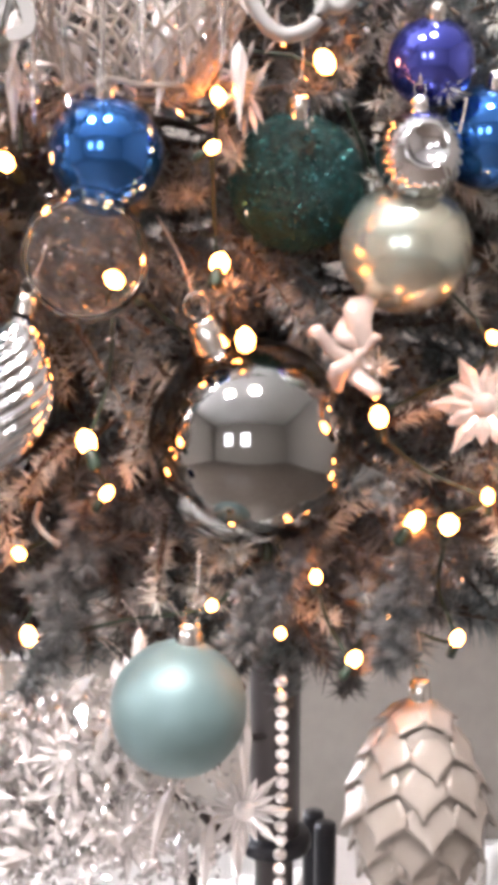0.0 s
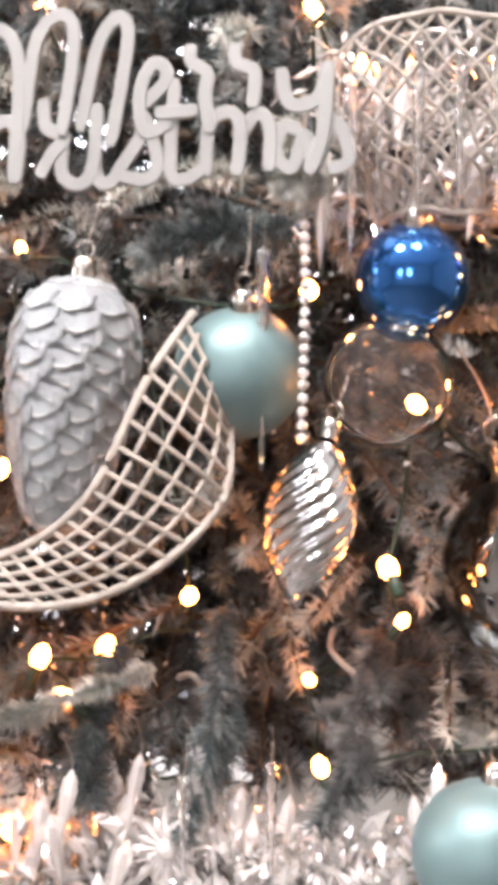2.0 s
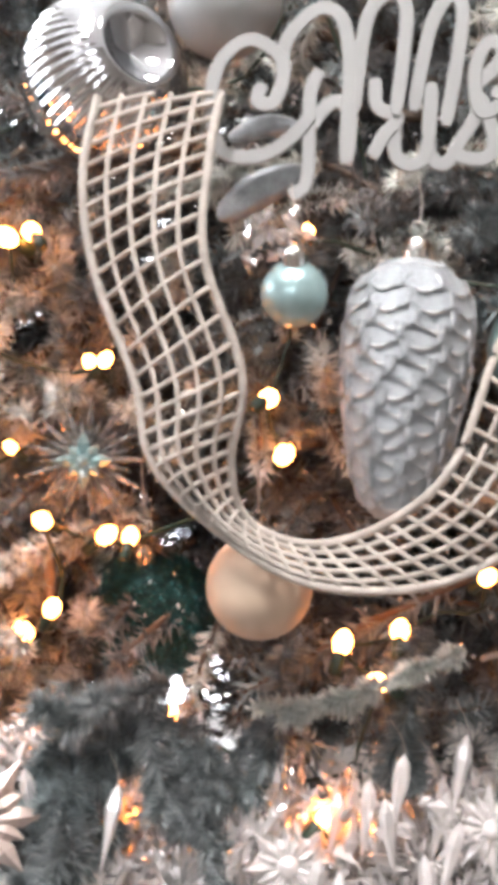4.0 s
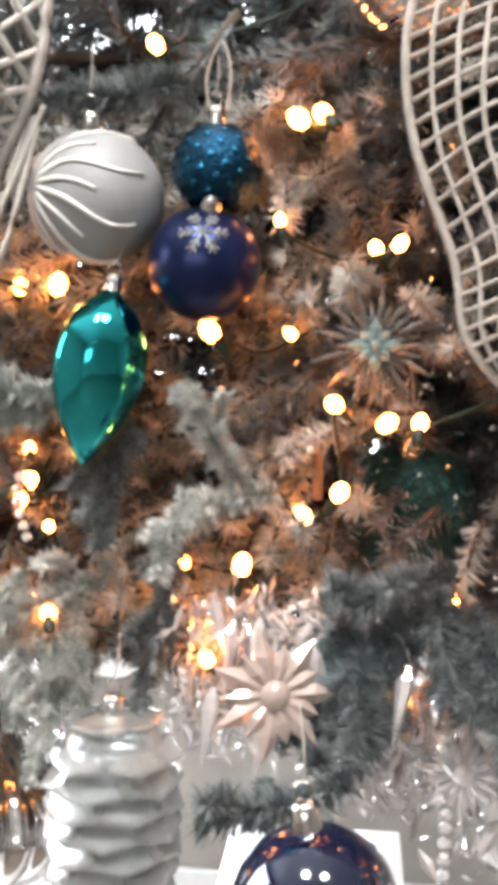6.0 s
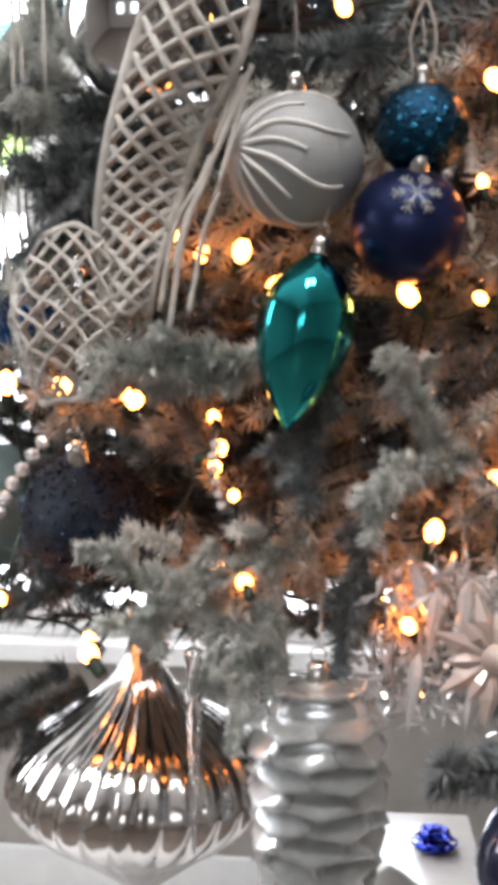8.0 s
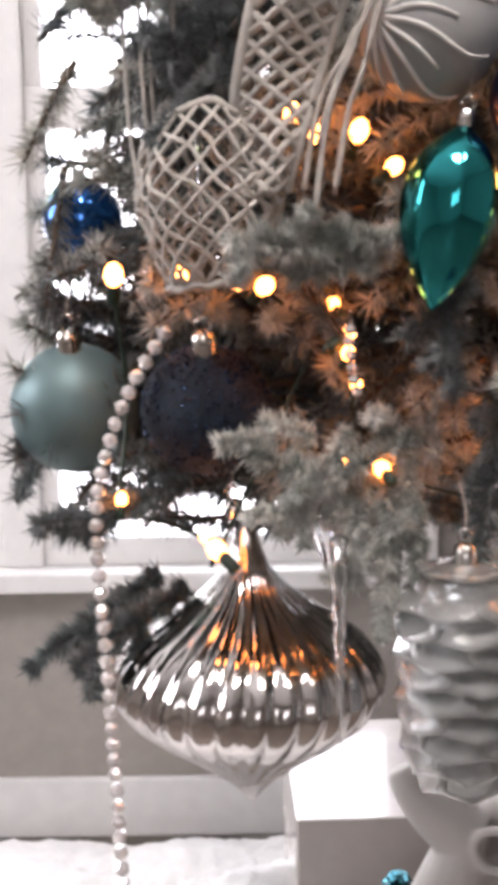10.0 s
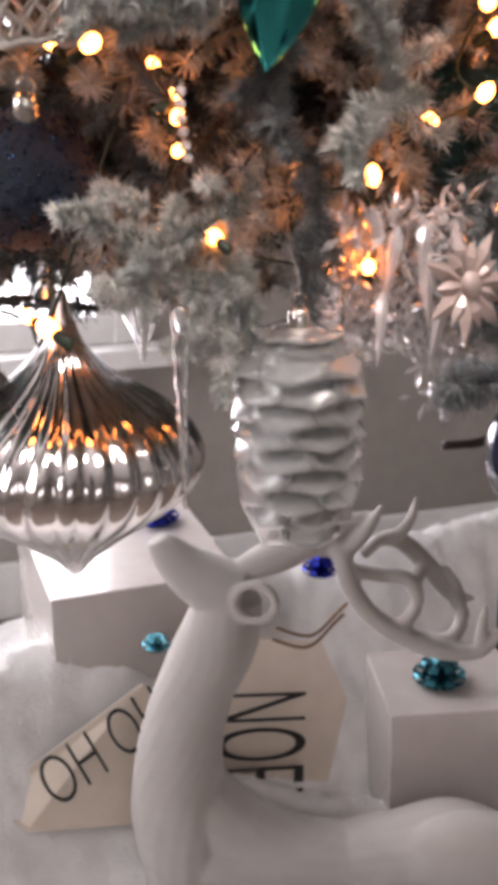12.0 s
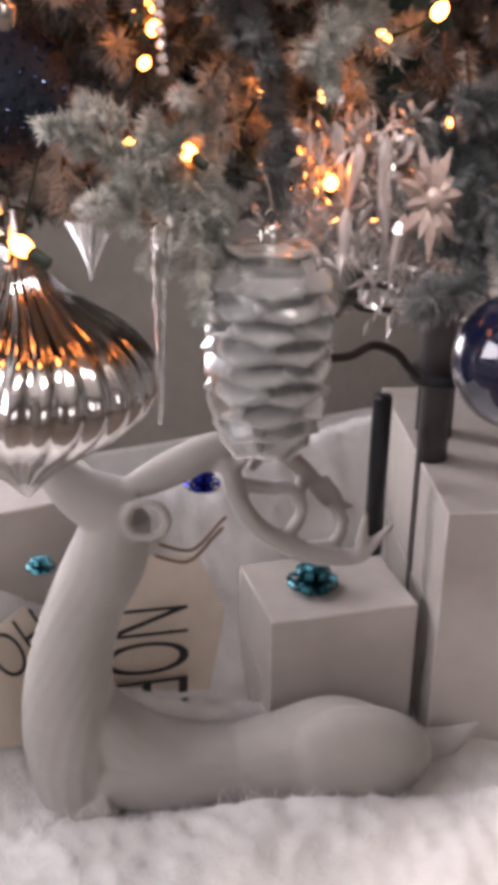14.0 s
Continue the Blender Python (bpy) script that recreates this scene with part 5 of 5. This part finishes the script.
def foil_bow(place, r, material, label):
    ob = thing("gift_bow", place, label, "bow", "gift bows")
    for ring, (count, ln, tilt, z) in enumerate(((8, 1.0, 12, 0.1), (7, 0.8, 38, 0.3), (5, 0.55, 65, 0.45))):
        for n in range(count):
            verts, faces = [], []
            for i in range(13):
                t = 2 * math.pi * i / 12
                x, zz = ln * r * 0.5 * (1 - math.cos(t)), 0.22 * r * math.sin(t)
                verts += [(x, -0.16 * r, zz), (x, 0.16 * r, zz)]
            faces = [(2 * i, 2 * i + 1, 2 * i + 3, 2 * i + 2) for i in range(12)]
            b = len(verts)
            verts += [(x, y, zz * 0.86) for x, y, zz in verts]
            faces += [tuple(reversed([q + b for q in fc])) for fc in faces]
            part("loop", raw_mesh("loop", verts, faces, material), ob, m=pose(0, 0, z * r, 0, 0, 360 * (n + 0.4 * ring) / count) @ pose(0, 0, 0, 0, -tilt, 0))
    v, f = revolve([(1e-5, 0.12 * r), (0.5 * r, 0.1 * r), (0.55 * r, 0.0), (1e-5, -0.0)], 16)
    part("base", raw_mesh("base", v, f, material), ob)
    return ob


gift_box((0.118, 0.525, 0.190), (0.187, -0.035, 0.000), (0.008, 0.150, 0.000), 0.19, M_BOWT, "white paper gift box with a teal bow", (0.39, 0.46), 0.034)
gift_box((0.309, 0.455, 0.330), (0.185, -0.075, 0.000), (0.210, 0.381, 0.000), 0.33, None, "tall white paper gift box beside the stand")
gift_box((-0.245, 0.700, 0.310), (0.235, 0.010, 0.000), (0.091, 0.290, 0.000), 0.20, M_BOWB, "white paper gift box with a blue bow", (0.76, 0.62), 0.031)
foil_bow((0.046, 0.570, 0.362), 0.022, M_BOWB, "shiny blue foil bow behind the deer")
foil_bow((-0.139, 0.600, 0.282), 0.018, M_BOWT, "teal foil bow on a gift")


# kraft-cream tags with hand lettering
def tag_card(corners, label):
    ob = thing("gift_tag", corners[0], label, "gift tag", "gift tags")
    c = [Vector(q) - Vector(corners[0]) for q in corners]
    n = (c[1] - c[0]).cross(c[2] - c[0]).normalized() * 0.002
    num = len(c)
    verts = [q + n for q in c] + [q - n for q in c]
    faces = [tuple(range(num)), tuple(reversed(range(num, 2 * num)))] + [(i, i + num, (i + 1) % num + num, (i + 1) % num) for i in range(num)]
    part("card", raw_mesh("card", verts, faces, M_CARD, False), ob)
    return ob, n


def tag_text(ob, words, p, right, up, size, narrow=0.6, name="lettering", turned=False):
    cu = bpy.data.curves.new(name, "FONT")
    cu.body, cu.size, cu.extrude, cu.offset = words, size, 0.0006, -0.0014
    cu.materials.append(M_INK)
    if turned:
        cu.align_x, cu.align_y = "RIGHT", "TOP"
    t = new(name, cu)
    r, u = Vector(right).normalized(), Vector(up)
    if turned:
        r, u = -r, -u
    w = r.cross(u).normalized()
    u = w.cross(r)
    p = Vector(p) - ob.location
    r = r * narrow
    t.parent = ob
    t.matrix_local = Matrix(((r.x, u.x, w.x, p.x), (r.y, u.y, w.y, p.y), (r.z, u.z, w.z, p.z), (0, 0, 0, 1)))
    return t


tag_n, tn = tag_card([(-0.162, 0.575, 0.142), (0.059, 0.575, 0.081), (0.098, 0.615, 0.165), (0.075, 0.645, 0.232), (-0.073, 0.645, 0.264)], "cream gift tag with black hand lettering and twine")
tag_text(tag_n, "NOEL", (-0.073, 0.588, 0.222), (-0.013, -0.030, -0.088), (0.123, 0.000, -0.030), 0.165, 0.325)
tag_h, th = tag_card([(-0.302, 0.570, 0.092), (-0.077, 0.620, 0.027), (-0.066, 0.660, 0.110), (-0.147, 0.660, 0.204), (-0.341, 0.600, 0.123)], "cream gift tag lettered in black, half covered by snow")
tag_text(tag_h, "HO HO", (-0.262, 0.575, 0.098), (0.113, 0.043, 0.037), (-0.028, 0.018, 0.042), 0.085, turned=True)
cords("twine_tie", [[(0.003, 0.600, 0.285), (0.046, 0.600, 0.268), (0.080, 0.600, 0.295), (0.091, 0.600, 0.304)], [(-0.003, 0.596, 0.273), (0.040, 0.596, 0.256), (0.074, 0.596, 0.283), (0.085, 0.596, 0.292)]], 0.0022, M_TWINE, "brown twine tied through a gift tag")


# lying deer figure: one plain mesh
DU, DV = Vector((0.9507, -0.3102, 0)), Vector((-0.3102, -0.9507, 0))
D0 = Vector((0.06, 0.48, 0.0))


def dp(u, z, v=0.0):
    return DU * u + DV * v + Vector((0, 0, z))


dv, df = [], []


def limb(points, radii, sides=18, steps=6):
    pts = [dp(*q) for q in points]
    line = spline(pts, steps)
    rr = [q.x for q in spline([(r, 0, 0) for r in radii], steps)]
    tube(line, rr, sides, dv, df)


def lump(u, z, v, ru, rz, rv):
    base = len(dv)
    for i in range(17):
        for j in range(24):
            a, b = math.pi * (i + 0.02) / 16.04, 2 * math.pi * j / 24
            dv.append(dp(u + ru * math.sin(a) * math.cos(b), z + rz * math.sin(a) * math.sin(b), v + rv * math.cos(a)))
    for i in range(16):
        for j in range(24):
            k = (j + 1) % 24
            df.append((base + i * 24 + j, base + i * 24 + k, base + (i + 1) * 24 + k, base + (i + 1) * 24 + j))
    df.append(tuple(base + j for j in reversed(range(24))))
    df.append(tuple(base + 16 * 24 + j for j in range(24)))


# trunk, haunch, neck, head and muzzle
limb([(-0.225, 0.045), (-0.195, 0.055), (-0.10, 0.042), (0.0, 0.036), (0.09, 0.036), (0.17, 0.032), (0.215, 0.024)], [0.015, 0.046, 0.052, 0.046, 0.046, 0.042, 0.022])
lump(0.130, 0.052, 0.024, 0.094, 0.068, 0.040)
limb([(-0.190, 0.02), (-0.200, 0.10), (-0.199, 0.18), (-0.180, 0.26), (-0.152, 0.325), (-0.138, 0.378)], [0.052, 0.056, 0.049, 0.043, 0.043, 0.034])
limb([(-0.128, 0.378), (-0.158, 0.388), (-0.188, 0.408), (-0.208, 0.430), (-0.214, 0.440)], [0.033, 0.033, 0.026, 0.018, 0.012])
limb([(0.175, 0.045), (0.215, 0.042), (0.255, 0.048), (0.290, 0.070)], [0.030, 0.024, 0.017, 0.003])
limb([(-0.16, 0.03, 0.035), (-0.21, 0.004, 0.045), (-0.252, -0.014, 0.048)], [0.024, 0.014, 0.008])
limb([(-0.205, 0.16), (-0.165, 0.105), (-0.115, 0.068), (-0.05, 0.046)], [0.040, 0.045, 0.044, 0.040])
limb([(0.0, 0.040), (0.05, 0.048), (0.11, 0.058), (0.17, 0.046)], [0.046, 0.050, 0.055, 0.044])
# long ear and the round rim of the other one
limb([(-0.132, 0.402), (-0.092, 0.420), (-0.045, 0.444), (0.008, 0.468)], [0.012, 0.019, 0.018, 0.004])
ring = [(-0.112 + 0.0215 * math.cos(a), 0.383 + 0.0205 * math.sin(a), 0.036 + 0.004 * math.cos(a)) for a in np.linspace(0, 2 * math.pi, 14)]
limb(ring, [0.0052] * 14, 8, 3)
# antlers: the near beam with its prongs, then the far one
limb([(-0.045, 0.425, -0.004), (-0.024, 0.429, 0.010), (-0.014, 0.394, 0.012), (0.008, 0.359, 0.012), (0.043, 0.334, 0.012), (0.081, 0.318, 0.012), (0.120, 0.315, 0.012), (0.139, 0.331, 0.012), (0.160, 0.353, 0.010)],
     [0.008, 0.0105, 0.0105, 0.0105, 0.0115, 0.0115, 0.009, 0.007, 0.003], 12)
limb([(-0.024, 0.424, 0.010), (-0.003, 0.444, 0.010), (0.010, 0.464, 0.008), (0.018, 0.480, 0.006)], [0.009, 0.0075, 0.006, 0.003], 10)
limb([(0.000, 0.420, 0.0), (0.019, 0.434, -0.01), (0.037, 0.440, -0.01), (0.050, 0.459, -0.01), (0.055, 0.482, -0.01)], [0.006, 0.007, 0.007, 0.006, 0.003], 10)
limb([(-0.014, 0.408, 0.008), (0.018, 0.398, 0.0), (0.047, 0.394, 0.0), (0.059, 0.371, 0.0), (0.048, 0.348, 0.004), (0.030, 0.340, 0.010)], [0.008, 0.008, 0.008, 0.0075, 0.008, 0.008], 10)
limb([(0.126, 0.312, 0.012), (0.126, 0.343, 0.012), (0.129, 0.368, 0.010)], [0.009, 0.0065, 0.003], 10)
limb([(0.019, 0.434, -0.012), (0.041, 0.426, -0.028), (0.070, 0.398, -0.03), (0.097, 0.364, -0.03), (0.124, 0.356, -0.03)], [0.008, 0.010, 0.0105, 0.009, 0.003], 10)
limb([(0.090, 0.396, -0.03), (0.103, 0.372, -0.03), (0.106, 0.356, -0.03)], [0.003, 0.0065, 0.007], 10)
limb([(0.101, 0.362, -0.025), (0.109, 0.343, -0.012), (0.094, 0.324, 0.0), (0.063, 0.328, 0.006)], [0.008, 0.008, 0.008, 0.007], 10)
limb([(0.070, 0.400, -0.03), (0.058, 0.388, -0.012), (0.054, 0.376, -0.004)], [0.009, 0.008, 0.007], 10)
deer = part("deer_figure", raw_mesh("deer_figure", dv, df, M_DEER))
deer.location = D0
tagged(deer, "white flocked lying deer figure with antlers resting on cotton snow", "deer figure")
re = deer.modifiers.new("remesh", "REMESH")
re.mode, re.voxel_size, re.use_smooth_shade = "VOXEL", 0.0028, True
sm = deer.modifiers.new("smooth", "SMOOTH")
sm.factor, sm.iterations = 0.5, 4

# mains cable
cable = thing("cable", (0.25, 0.60, 0.44), "thick dark brown cable looping from the stand", "cable")
back = Matrix.Translation((-0.25, -0.60, -0.44))
v, f = tube(spline([(0.195, 0.580, 0.495), (0.240, 0.580, 0.494), (0.271, 0.580, 0.503), (0.304, 0.580, 0.490), (0.324, 0.580, 0.469), (0.340, 0.580, 0.454)], 8), 0.0055, 10)
part("cord", raw_mesh("cord", v, f, M_CABLE), cable, m=back)
v, f = tube(spline([(0.328, 0.580, 0.533), (0.300, 0.580, 0.542), (0.252, 0.580, 0.551), (0.240, 0.580, 0.566), (0.258, 0.580, 0.576), (0.297, 0.580, 0.571), (0.326, 0.580, 0.561), (0.378, 0.580, 0.566)], 8), 0.0042, 10)
part("cord", raw_mesh("cord", v, f, M_CABLE), cable, m=back)
